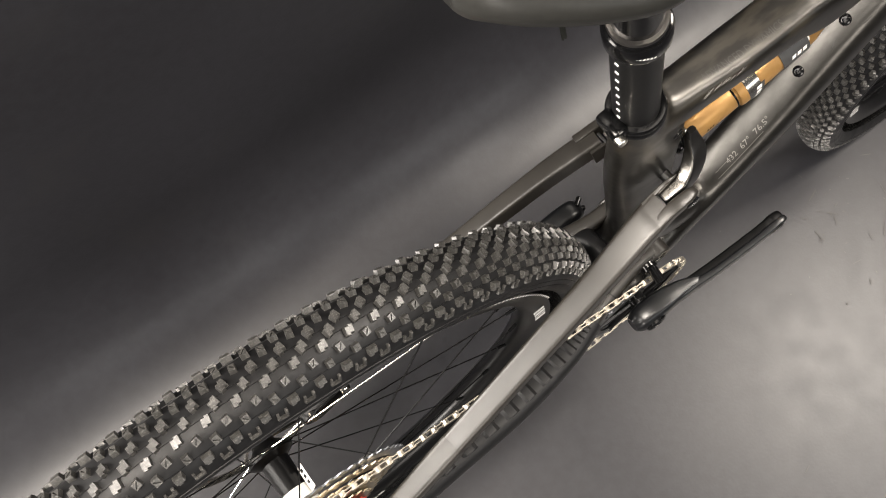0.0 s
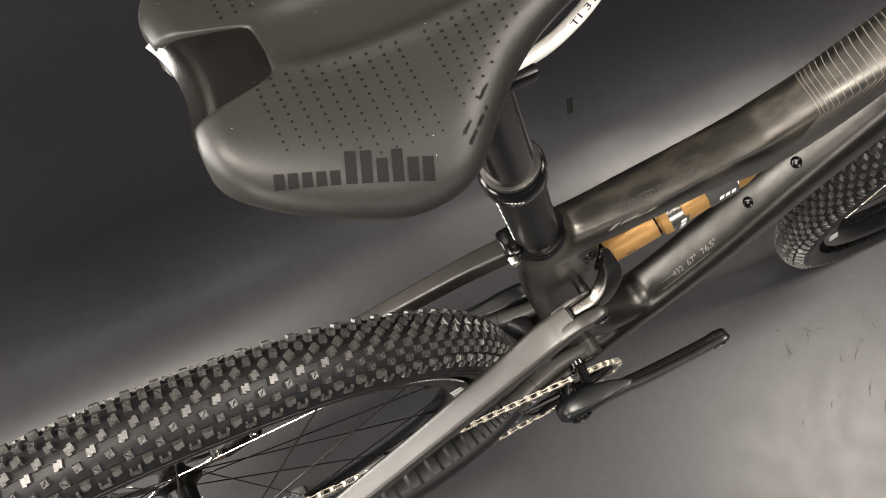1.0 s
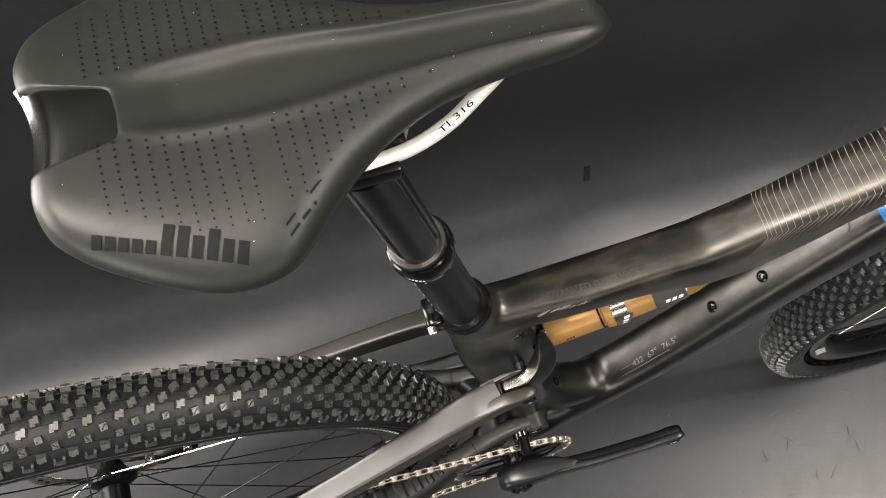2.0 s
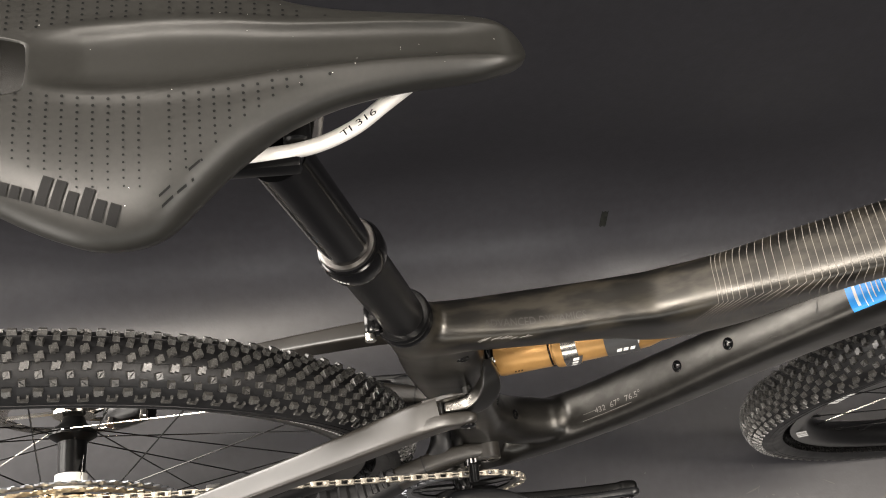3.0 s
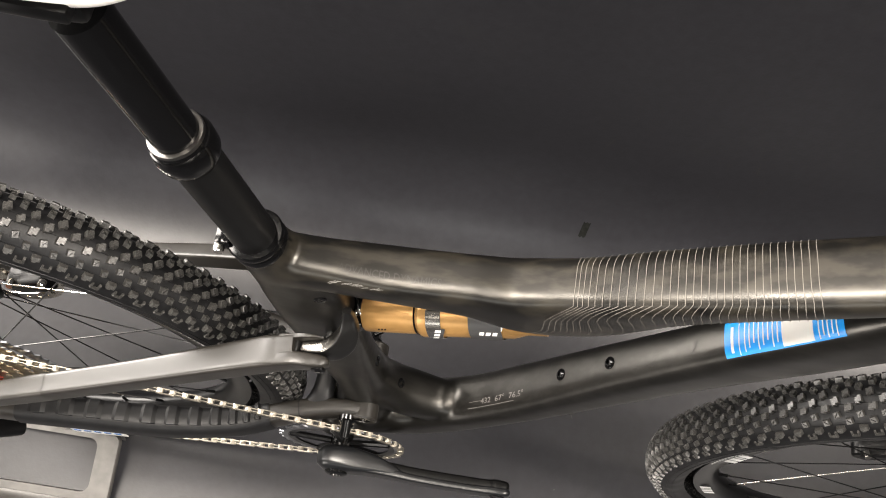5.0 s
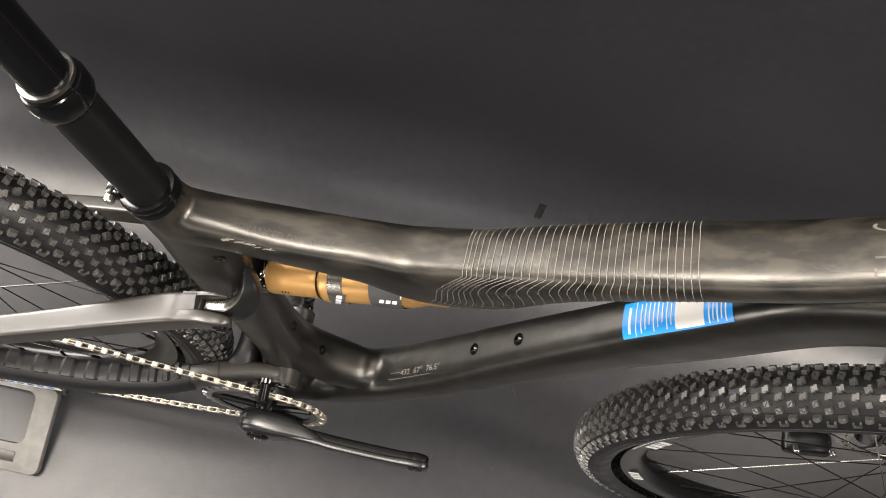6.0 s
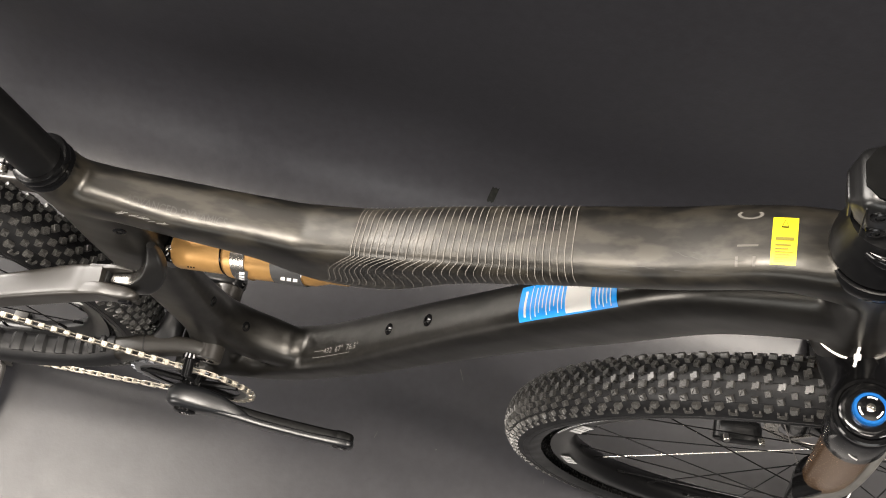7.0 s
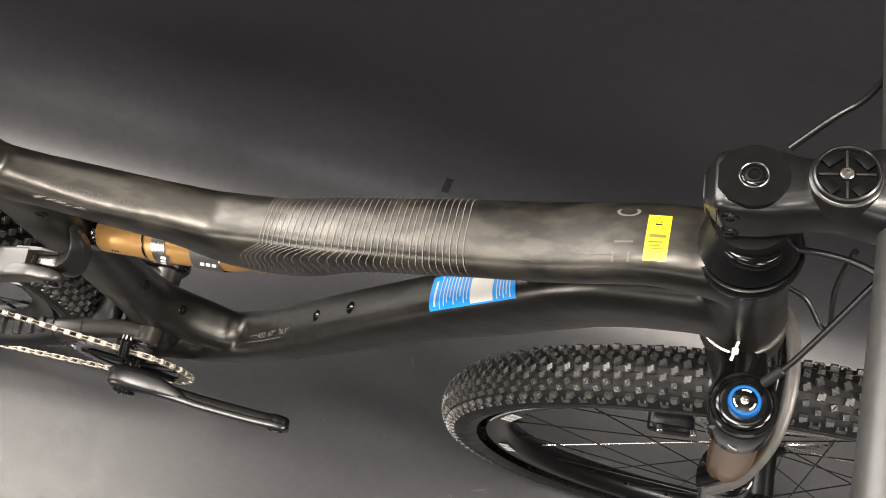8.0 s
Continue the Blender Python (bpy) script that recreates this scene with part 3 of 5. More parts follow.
for st, prong, tongue, lean in ((STAY_R, PRONG, TONGUE, 0.06), (STAY_L, [(x, -y, z - 0.0055, a * 0.72, b * 0.76, n) for x, y, z, a, b, n in PRONG], [(x, -y, z - 0.0055, a * 0.72, b * 0.76, n) for x, y, z, a, b, n in TONGUE], -0.3)):
    stay = part("seat_stay", joined(Loft(st, side=(0, 1, lean)).bm(72, 44), Loft(prong, side=(0, 1, lean)).bm(20, 32), Loft(tongue, side=(0, 1, lean)).bm(16, 24)), STAY_PAINT, bike, "satin grey-brown carbon seat stay with a forked end")
    film = Loft([(*r[:3], r[3] + 0.0004, r[4] + 0.0004, r[5]) for r in st], side=(0, 1, lean))
    part("protective_film", grid_bm([[film.point(0.02 + 0.27 * i / 24, 360 * j / 44) for j in range(44)] for i in range(25)], close_v=True), FILM, stay, "clear dulled film round the rear end of the stay")
CHAINSTAY_R = [(-0.015, -0.08, 0.362, 0.006, 0.015, 2.6), (0.06, -0.078, 0.360, 0.010, 0.018, 3.0), (0.15, -0.071, 0.361, 0.013, 0.019, 3.2), (0.24, -0.0655, 0.364, 0.0135, 0.019, 3.2), (0.31, -0.056, 0.373, 0.012, 0.016, 3.4),
               (0.35, -0.045, 0.384, 0.0105, 0.0145, 3.6), (0.381, -0.0365, 0.394, 0.0098, 0.014, 3.8), (0.412, -0.0315, 0.403, 0.0085, 0.0125, 3.8), (0.438, -0.031, 0.407, 0.0085, 0.0135, 3.4), (0.448, -0.031, 0.407, 0.006, 0.009, 2.4)]
for st in (CHAINSTAY_R, mirror(CHAINSTAY_R)):
    stay = part("chain_stay", Loft(st).bm(56, 28), STAY_PAINT, bike, "dark carbon chain stay ending in a pivot yoke")
    side_y = st[6][1]
    part("stay_seam", Loft([(0.377, side_y * 1.02, 0.3925, 0.0103, 0.0146, 3.8), (0.3784, side_y * 1.01, 0.393, 0.0103, 0.0146, 3.8)]).bm(1, 28), BLACK_MATT, stay)
part("swingarm_bridge", Loft([(0.391, -0.032, 0.395, 0.0155, 0.012, 3.0), (0.3935, -0.022, 0.398, 0.0125, 0.016, 3.0), (0.395, -0.01, 0.40, 0.0105, 0.018, 3.0), (0.395, 0.01, 0.40, 0.0105, 0.018, 3.0), (0.3935, 0.022, 0.398, 0.0125, 0.016, 3.0), (0.391, 0.032, 0.395, 0.0155, 0.012, 3.0)], side=(1, 0, 0)).bm(24, 24), GUARD, bike, "dark carbon bridge between the chain stays")
LINK_R = [(0.3860, -0.0345, 0.6035, 0.0048, 0.0105, 6), (0.396, -0.0345, 0.607, 0.0055, 0.0112, 6), (0.4075, -0.0338, 0.6135, 0.0059, 0.0112, 6), (0.4165, -0.0290, 0.626, 0.0060, 0.0098, 6), (0.4195, -0.0230, 0.639, 0.0055, 0.0078, 5.5), (0.4180, -0.0170, 0.650, 0.0044, 0.0056, 4), (0.4160, -0.0145, 0.660, 0.003, 0.0034, 2.6)]
link = part("rocker_link", joined(Loft(LINK_R).bm(40, 40), Loft(mirror(LINK_R)).bm(40, 40), rod((0.404, -0.037, 0.602), (0.404, 0.037, 0.602), 0.005, 20, 0.001)), LINK_ALLOY, bike, "black forged rocker link joining stays and shock")
for st in (LINK_R, mirror(LINK_R)):
    lf = Loft(st)
    # polished top edge in a paler metal, which carries the light falling on it
    part("link_edge", grid_bm([[lf.point(0.02 + 0.86 * i / 36, 52 + 76 * j / 8, 0.0003) for j in range(9)] for i in range(37)]), LINK_EDGE, link, "polished top edge of the link, paler for the light it catches")
    # solid black block standing in for the shade inside the clevis slot
    part("slot_shade", block(0.0026, 0.0108, 0.018, 0.0004, pose(0.3822, st[0][1] * 1.01, 0.6075, 0, -22, 0)), BLACK_MATT, link)
for y in (-0.0535, 0.0535):
    part("pivot_bolt", lathe((0.4, y * 0.945, 0.6125), (0.4, y * 1.0, 0.6125), [(0.0062, 0), (0.0062, 0.002), (0.005, 0.0026), (0.003, 0.0026), (0.0028, 0.0012)], 18), BLACK_GLOSS, link)

# shock
SH0, SH1 = Vector((0.424, 0.0, 0.622)), Vector((0.560, -0.001, 0.675))
shock = part("shock", lathe(SH0 + (SH1 - SH0) * 0.04, SH1, [(0.012, 0), (0.0158, 0.0015), (0.0163, 0.004), (0.0163, 0.046), (0.0156, 0.047), (0.0156, 0.0485), (0.0178, 0.0495), (0.0184, 0.052), (0.0184, 0.067), (0.0172, 0.069), (0.0165, 0.112), (0.016, 0.124), (0.013, 0.135), (0.013, 0.15)], 44), KASHIMA, bike, "bronze coated rear shock")


def shock_ring(name, f, l, r, mat, label=""):
    return part(name, lathe(SH0 + (SH1 - SH0) * f, SH1, [(r - 0.0004, 0), (r, 0.0003), (r, l - 0.0003), (r - 0.0004, l)], 44, close=False), mat, shock, label)


def shock_bar(f0, f1, a0, a1, r, mat=None):
    part("shock_bar", grid_bm([[SH0 + (SH1 - SH0) * (f0 + (f1 - f0) * i / 2) + Vector((0, math.cos(radians(a0 + (a1 - a0) * j / 5)), math.sin(radians(a0 + (a1 - a0) * j / 5)))) * r for j in range(6)] for i in range(3)]), mat or WHITE_INK, shock)


shock_ring("seal_line", 0.352, 0.0016, 0.0168, BLACK_GLOSS)
shock_ring("shock_band", 0.425, 0.0125, 0.0187, STEEL, "silver band with a dark printed panel")
shock_bar(0.435, 0.507, 146, 205, 0.0189, PANEL_INK)
shock_ring("shock_decal", 0.66, 0.026, 0.0177, PANEL_INK, "grey printed panel")
for k in range(4):
    shock_bar(0.455, 0.487, 150 + 13 * k, 159 + 13 * k, 0.0191)
for k in range(5):
    shock_bar(0.672 + 0.031 * k, 0.692 + 0.031 * k, 122, 146, 0.0180)
for k in range(3):
    shock_bar(0.70 + 0.036 * k, 0.725 + 0.036 * k, 152, 164, 0.0180)
    shock_bar(0.13 + 0.018 * k, 0.14 + 0.018 * k, 163, 171, 0.01665, INK)
part("shock_eyelet", lathe(SH0 + Vector((0, -0.015, 0)), SH0 + Vector((0, 0.015, 0)), [(0.007, 0), (0.0085, 0.002), (0.0085, 0.028), (0.007, 0.03)], 20), BLACK_GLOSS, shock)
part("shock_bolt", lathe(SH0 + Vector((0.001, -0.004, 0.012)), SH0 + Vector((0.001, -0.018, 0.012)), [(0.0045, 0), (0.0045, 0.003), (0.0035, 0.004), (0.002, 0.004), (0.002, 0.002)], 16), STEEL, shock)

# seat post
def post_at(z):
    return Vector((seat_axis(z), 0, z))


post = part("seat_post", lathe(post_at(0.725), post_at(0.9), [(0.0158, 0), (0.0158, 0.145)], 40), POST_BLACK, bike, "matt black dropper seat post")
part("collar", lathe(post_at(0.845), post_at(0.9), [(0.0158, 0), (0.0175, 0.001), (0.0195, 0.006), (0.0198, 0.016), (0.0185, 0.02), (0.0175, 0.0205), (0.017, 0.023), (0.0145, 0.0235)], 48), BLACK_GLOSS, post, "glossy black collar nut with white print")
part("wiper_ring", lathe(post_at(0.8675), post_at(0.9), [(0.0150, 0), (0.0172, 0.0), (0.0168, 0.0022), (0.0148, 0.0026)], 48), DARK_STEEL, post)
part("inner_post", lathe(post_at(0.85), post_at(0.985), [(0.0145, 0), (0.0145, 0.125)], 40), BLACK_GLOSS, post, "glossy black inner tube")
part("seat_clamp", lathe(post_at(0.731), post_at(0.9), [(0.0165, 0), (0.0200, 0.0005), (0.0206, 0.003), (0.0201, 0.006), (0.0195, 0.0075), (0.0201, 0.009), (0.0206, 0.0125), (0.0195, 0.0145), (0.0162, 0.015)], 44), BLACK_GLOSS, post)
part("clamp_lug", block(0.012, 0.022, 0.013, 0.003, pose(0.3285, 0, 0.7385, 0, -14, 0)), BLACK_GLOSS, post)
part("clamp_bolt", rod((0.3255, -0.0155, 0.7385), (0.3255, -0.009, 0.7385), 0.004, 14, 0.0008), STEEL, post, "silver clamp bolt")

# saddle
WIDTHS = [(0.163, 0.0), (0.1633, 0.028), (0.1663, 0.0402), (0.1755, 0.0506), (0.190, 0.0602), (0.206, 0.0684), (0.222, 0.0738), (0.238, 0.0735), (0.249, 0.069), (0.259, 0.0595), (0.27, 0.0485), (0.282, 0.0385), (0.297, 0.0298), (0.317, 0.0225), (0.34, 0.0182), (0.36, 0.016), (0.372, 0.0147), (0.381, 0.0126), (0.388, 0.0094), (0.3925, 0.0058), (0.395, 0.0024), (0.3955, 0.0)]
DENSE = [catmull(WIDTHS, k / 300) for k in range(301)]
SEAT_Y = 0.005
GROOVE = [(0.195, 0.0105), (0.21, 0.0128), (0.225, 0.0148), (0.25, 0.0155), (0.275, 0.0138), (0.295, 0.0112), (0.32, 0.0098), (0.385, 0.0075)]


def half_width(x):
    return float(np.interp(x, [d[0] for d in DENSE], [d[1] for d in DENSE]))


def groove_half(x):
    return float(np.interp(x, [g[0] for g in GROOVE], [g[1] for g in GROOVE]))


def saddle_z(x, y):
    """Top of the saddle cover: a recessed middle between two soft ridges, rolling over to the rim."""
    off = abs(y - SEAT_Y)
    crown = 1.043 + 0.006 * max(0.0, (0.23 - x) / 0.08) ** 1.5 - 0.004 * max(0.0, (x - 0.33) / 0.06) ** 2
    w = max(half_width(x), 0.002)
    q = min(off / w, 1.0)
    r = groove_half(x)
    fade = min(1.0, max(0.0, (0.388 - x) / 0.025)) * min(1.0, max(0.0, (x - 0.198) / 0.02))
    dip = -0.0028 * max(0.0, 1 - (off / r) ** 4) if off < r else 0.0
    ridge = 0.0010 * math.exp(-((off - r - 0.0012) / 0.0034) ** 2)
    roll = 0.35 * w if w < 0.04 else 0.014
    return crown + (dip + ridge) * fade - 0.85 * off * off * (1.0 if x < 0.3 else 1.6) - roll * (1 - math.sqrt(max(0.0, 1 - q ** 5))) - 0.009 * max(0.0, (x - 0.376) / 0.0195) ** 3


def tail_notch(y):
    """How far the notch between the two rear lobes is cut at y, from 0 to 1."""
    d = abs(y - 0.0025)
    a = min(1.0, max(0.0, (0.0185 - d) / 0.0085))
    return 0.86 * a * a * (3 - 2 * a) + 0.14 * min(1.0, max(0.0, (0.032 - d) / 0.024)) ** 1.5


def saddle_bm():
    rows, nu, nv = [], 96, 128
    for i in range(nu + 1):
        u = i / nu
        x = 0.1632 + 0.2322 * (u - 0.8 * math.sin(2 * math.pi * u) / (2 * math.pi))
        w = half_width(x)
        row = []
        for j in range(nv + 1):
            v = -1 + 2 * j / nv
            y = w * math.sin(0.5 * math.pi * v)
            xx = x + 0.031 * tail_notch(y + SEAT_Y) * max(0.0, 1 - (x - 0.163) / 0.09) ** 1.5
            tail = max(0.0, 1 - (x - 0.1632) / 0.011)
            row.append((xx, y + SEAT_Y, saddle_z(xx, y + SEAT_Y) - 0.007 * (1 - math.sqrt(1 - min(tail, 1.0) ** 2))))
        rows.append(row)
    bm = bmesh.new()
    vs = [[bm.verts.new(p) for p in r] for r in rows]
    for i in range(nu):
        for j in range(nv):
            bm.faces.new((vs[i][j], vs[i + 1][j], vs[i + 1][j + 1], vs[i][j + 1]))
    bmesh.ops.recalc_face_normals(bm, faces=bm.faces)
    if sum(f.normal.z for f in bm.faces) < 0:
        bmesh.ops.reverse_faces(bm, faces=bm.faces)
    for drop, sy, sx in ((0.004, 0.985, 0.996), (0.0025, 0.95, 0.988), (0.001, 0.6, 1.0)):
        got = bmesh.ops.extrude_edge_only(bm, edges=[e for e in bm.edges if e.is_boundary])
        for v in [g for g in got["geom"] if isinstance(g, bmesh.types.BMVert)]:
            v.co.z -= drop
            v.co.y = SEAT_Y + (v.co.y - SEAT_Y) * sy
            v.co.x = 0.26 + (v.co.x - 0.26) * sx
    bmesh.ops.recalc_face_normals(bm, faces=bm.faces)
    return bm


saddle = part("saddle", saddle_bm(), SADDLE_SKIN, bike, "dark grey perforated saddle with a grooved middle", sharp=60)


def on_saddle(x, y, off=0.0003):
    return Vector((x, y, saddle_z(x, y) + off))


part("tail_shell", grid_bm([[(0.1625 + 0.037 * i / 12 + 0.005 * (1 - i / 12) * (1 - ((j - 10) / 10) ** 2), 0.0025 - 0.0225 + 0.045 * j / 20, 1.0458 - 0.0016 * i / 12 - 0.0016 * ((j - 10) / 10) ** 2 - 0.006 * max(0.0, 0.3 - i / 12) ** 2 / 0.09) for j in range(21)] for i in range(13)]), SADDLE_CARBON, saddle, "glossy carbon shell in the tail notch")
dots = bmesh.new()
for k in range(26):
    x = 0.190 + 0.0056 * k
    if k % 11 == 10:
        continue
    for j in range(13):
        off = groove_half(x) + 0.0042 + 0.0030 * j + 0.0004 * (k % 2)
        if off > half_width(x) - 0.009 or j > 12 - 0.6 * max(0, k - 9) - 0.7 * max(0, 4 - k):
            continue
        r = 0.00066 - 0.00002 * j
        for s in (-1, 1):
            dots.faces.new([dots.verts.new(on_saddle(x + r * math.cos(a), SEAT_Y + s * off + r * math.sin(a), 0.0005)) for a in np.arange(6) * math.pi / 3])
tagged(part("perforation", dots, INK, saddle, "small dark perforations", smooth=False), kind="stuff")


# maker's mark as plain bars, five small and six heavy
def saddle_mark(u, v):
    return on_saddle(0.1808 + 0.94 * u + 0.36 * v, -0.0462 - 0.34 * u + 0.93 * v, 0.0008)


for rect in [(k * 0.0046, k * 0.0046 + 0.0034, 0, 0.0044) for k in range(5)] + [(0.0235 + k * 0.0052, 0.0235 + k * 0.0052 + 0.0038, 0, 0.0104 if k in (0, 1, 3) else 0.0076) for k in range(6)]:
    part("maker_bar", bars([rect], saddle_mark, 4), INK, saddle)
for u0, v0, u1 in ((0, 0, 0.0055), (0, 0.0035, 0.0055), (0.0075, 0, 0.012), (0.0145, 0, 0.0155), (0.0145, 0.0035, 0.02)):
    part("model_bar", bars([(u0, u1, v0, v0 + 0.0009)], lambda u, v: on_saddle(0.2478 + 0.76 * u - 0.2 * v, -0.0585 + 0.65 * u + 0.98 * v, 0.0008), 4), INK, saddle)
for s in (-1, 1):
    rail = part("saddle_rail", pipe([(0.194, s * 0.028, 1.024), (0.206, s * 0.0245, 1.011), (0.235, s * 0.0222, 1.005), (0.27, s * 0.0215, 1.0045), (0.3, s * 0.0188, 1.0045), (0.32, s * 0.0145, 1.010), (0.336, s * 0.0088, 1.0205), (0.354, 0.004 + s * 0.004, 1.029)], 0.0033, 14), TITANIUM, saddle, "pale titanium rail")
for s_, txt in ((-1, "TI 316"),):
    p0, p1 = Vector((0.3165, -0.0160, 1.0095)), Vector((0.3315, -0.0108, 1.0185))
    out = Vector((-0.25, -0.62, 0.74)).normalized() * 0.0036
    upv = (p1 - p0).normalized().cross(Vector((0.1, 0.45, -0.89))).normalized()
    part("rail_print", letters(txt, 0.0026, lambda u, v: p0.lerp(p1, u) + out + upv * (v - 0.0012)), INK, saddle, "dark printed letters on the rail")
rnd_s = random.Random(3)
specks = bmesh.new()
for k in range(34):
    x, y = rnd_s.uniform(0.17, 0.385), rnd_s.uniform(-0.9, 0.9)
    y = SEAT_Y + y * half_width(x)
    r = rnd_s.uniform(0.00008, 0.00018)
    specks.faces.new([specks.verts.new(on_saddle(x + r * math.cos(a), y + r * math.sin(a), 0.0007)) for a in np.arange(5) * math.pi * 0.4])
tagged(part("dust", specks, WHITE_INK, saddle, "fine pale dust specks", smooth=False), kind="stuff")
head = part("post_head", joined(block(0.036, 0.03, 0.016, 0.004, pose(0.28, 0, 0.986, 0, -6, 0)), rod((0.297, -0.016, 1.004), (0.297, 0.016, 1.004), 0.006, 18, 0.001), rod((0.264, -0.016, 1.003), (0.264, 0.016, 1.003), 0.006, 18, 0.001)), BLACK_SATIN, bike, "black two-bolt saddle clamp")
for s in (-1, 1):
    part("rail_clamp", block(0.034, 0.009, 0.009, 0.002, pose(0.281, s * 0.0225, 1.0005)), BLACK_SATIN, head)
part("clamp_screw", rod((0.304, 0, 0.985), (0.308, 0, 1.02), 0.0035, 12), STEEL, head)

# headset, stem and bar
def steer_at(z):
    return Vector((steer_axis(z), 0, z))


headset = part("headset", lathe(steer_at(0.926), steer_at(1.1), [(0.0225, 0), (0.0268, 0.001), (0.0262, 0.006), (0.0235, 0.016), (0.0212, 0.026), (0.0205, 0.036)], 44), BLACK_SATIN, bike, "black headset cover with cable ports")
part("bearing_ring", lathe(steer_at(0.914), steer_at(1.1), [(0.0262, 0), (0.0288, 0.0006), (0.0295, 0.0035), (0.0292, 0.0085), (0.0282, 0.0108), (0.0262, 0.0112)], 48), BLACK_GLOSS, headset)
part("lower_ring", lathe(steer_at(0.826), steer_at(0.7), [(0.0272, 0), (0.0285, 0.0004), (0.0287, 0.0016), (0.0272, 0.002)], 48), DARK_STEEL, headset)
part("cable_port", joined(Loft([(0.826, -0.0165, 0.945, 0.003, 0.003, 2.2), (0.834, -0.0195, 0.947, 0.0055, 0.0045, 2.4), (0.844, -0.0185, 0.949, 0.006, 0.0045, 2.4), (0.852, -0.0145, 0.952, 0.0035, 0.003, 2.2)]).bm(12, 16)), BLACK_GLOSS, headset)
# the stem's own axes: along it, across the bike, out of its top face; turned a little to the bike's left
STEM_M = Matrix.Translation((0.817, 0.003, 0.990)) @ Matrix(((0.913, 0, -0.407), (0, 1, 0), (0.407, 0, 0.913))).to_4x4() @ pose(0, 0, 0, 0, 0, 4)
stem_bm = joined(
    Loft([(-0.0208, 0, -0.0205, 0.0088, 0.0092, 6), (-0.0204, 0, -0.0204, 0.0098, 0.0102, 6), (-0.0165, 0, -0.0197, 0.0138, 0.0150, 6), (-0.0125, 0, -0.0192, 0.0172, 0.0186, 5), (-0.004, 0, -0.019, 0.0182, 0.019, 4.2), (0.008, 0, -0.019, 0.0182, 0.019, 4.0), (0.019, 0, -0.0195, 0.0165, 0.0185, 3.4),
          (0.029, 0, -0.0195, 0.0155, 0.0175, 3.2), (0.042, 0, -0.0195, 0.0165, 0.018, 3.2), (0.055, 0, -0.0195, 0.0205, 0.019, 3.4), (0.07, 0, -0.0195, 0.0225, 0.0195, 3.2), (0.086, 0, -0.0195, 0.0225, 0.0165, 2.8), (0.091, 0, -0.0195, 0.019, 0.01, 2.4)]).bm(56, 36),
    lathe((0.0405, 0, -0.012), (0.0405, 0, 0.01), [(0.0175, 0), (0.0172, 0.008), (0.0163, 0.0125), (0.015, 0.0135)], 40))
stem_bm.transform(STEM_M)
stem = part("stem", stem_bm, STEM_BLACK, bike, "short black alloy stem")


def on_stem(name, bm, mat, parent):
    bm.transform(STEM_M)
    return part(name, bm, mat, parent)


plate = bmesh.new()
shape = [(0.0166 * math.cos(radians(a)), 0.0166 * math.sin(radians(a))) for a in range(-100, 101, 10)] + [(-0.0115, 0.0128), (-0.0165, 0.0058), (-0.0165, -0.0058), (-0.0115, -0.0128)]
low, high = [[plate.verts.new((x, y, z)) for x, y in shape] for z in (-0.003, 0.0006)]
plate.faces.new(high)
for a in range(len(shape)):
    b = (a + 1) % len(shape)
    plate.faces.new((low[a], low[b], high[b], high[a]))
bmesh.ops.recalc_face_normals(plate, faces=plate.faces)
on_stem("cap_plate", plate, CAP_BLACK, stem)
on_stem("top_cap", lathe((0, 0, -0.002), (0, 0, 1), [(0.0162, 0), (0.0162, 0.0018), (0.0158, 0.0023), (0.0064, 0.0023), (0.006, 0.0016)], 44), CAP_BLACK, stem)
on_stem("cap_bolt", lathe((0, 0, -0.001), (0, 0, 1), [(0.0058, 0), (0.0058, 0.0022), (0.0052, 0.0026), (0.003, 0.0026), (0.0026, 0.0005)], 24), BLACK_GLOSS, stem)
on_stem("cap_ring", lathe((0, 0, 0.0009), (0, 0, 1), [(0.0061, 0), (0.0066, 0.0005), (0.0071, 0)], 32, close=False), DARK_STEEL, stem)
for dz in (-0.011, -0.027):
    on_stem("pinch_bolt", lathe((-0.010, -0.0155, dz), (-0.010, -1, dz), [(0.0045, 0), (0.0045, 0.0024), (0.0038, 0.003), (0.0022, 0.003), (0.002, 0.001)], 18), BLACK_GLOSS, stem)
on_stem("split_line", block(0.0006, 0.001, 0.03, 0, pose(-0.0165, -0.0165, -0.019)), BLACK_MATT, stem)
mount_bm = lathe((0.0405, 0, 0.002), (0.0405, 0, 1), [(0.0148, -0.001), (0.0151, 0.001), (0.0147, 0.0024), (0.0138, 0.003), (0.0131, 0.0022), (0.0128, -0.0006)], 44)
mount_bm.transform(STEM_M)
mount = part("computer_mount", mount_bm, STEM_BLACK, bike, "round black computer mount")
for a in range(4):
    on_stem("mount_tab", block(0.0055, 0.0085, 0.0014, 0.0004, pose(0.0405, 0, 0.0038) @ pose(0, 0, 0, 0, 0, 90 * a + 40) @ Matrix.Translation((0.0100, 0, 0))), CAP_BLACK, mount)
    on_stem("mount_rib", block(0.0012, 0.009, 0.0016, 0.0003, pose(0.0405, 0, 0.0026) @ pose(0, 0, 0, 0, 0, 90 * a) @ Matrix.Translation((0, 0.008, 0))), BLACK_MATT, mount)
on_stem("mount_floor", lathe((0.0405, 0, 0.0022), (0.0405, 0, 1), [(0.0134, -0.0012), (0.0134, -0.0004), (0.0028, -0.0002)], 40), CAP_BLACK, mount)
on_stem("mount_screw", lathe((0.0405, 0, 0.003), (0.0405, 0, 1), [(0.0032, 0), (0.0032, 0.001), (0.0026, 0.0016), (0.0012, 0.0016), (0.001, 0.0008)], 18), DARK_STEEL, mount)
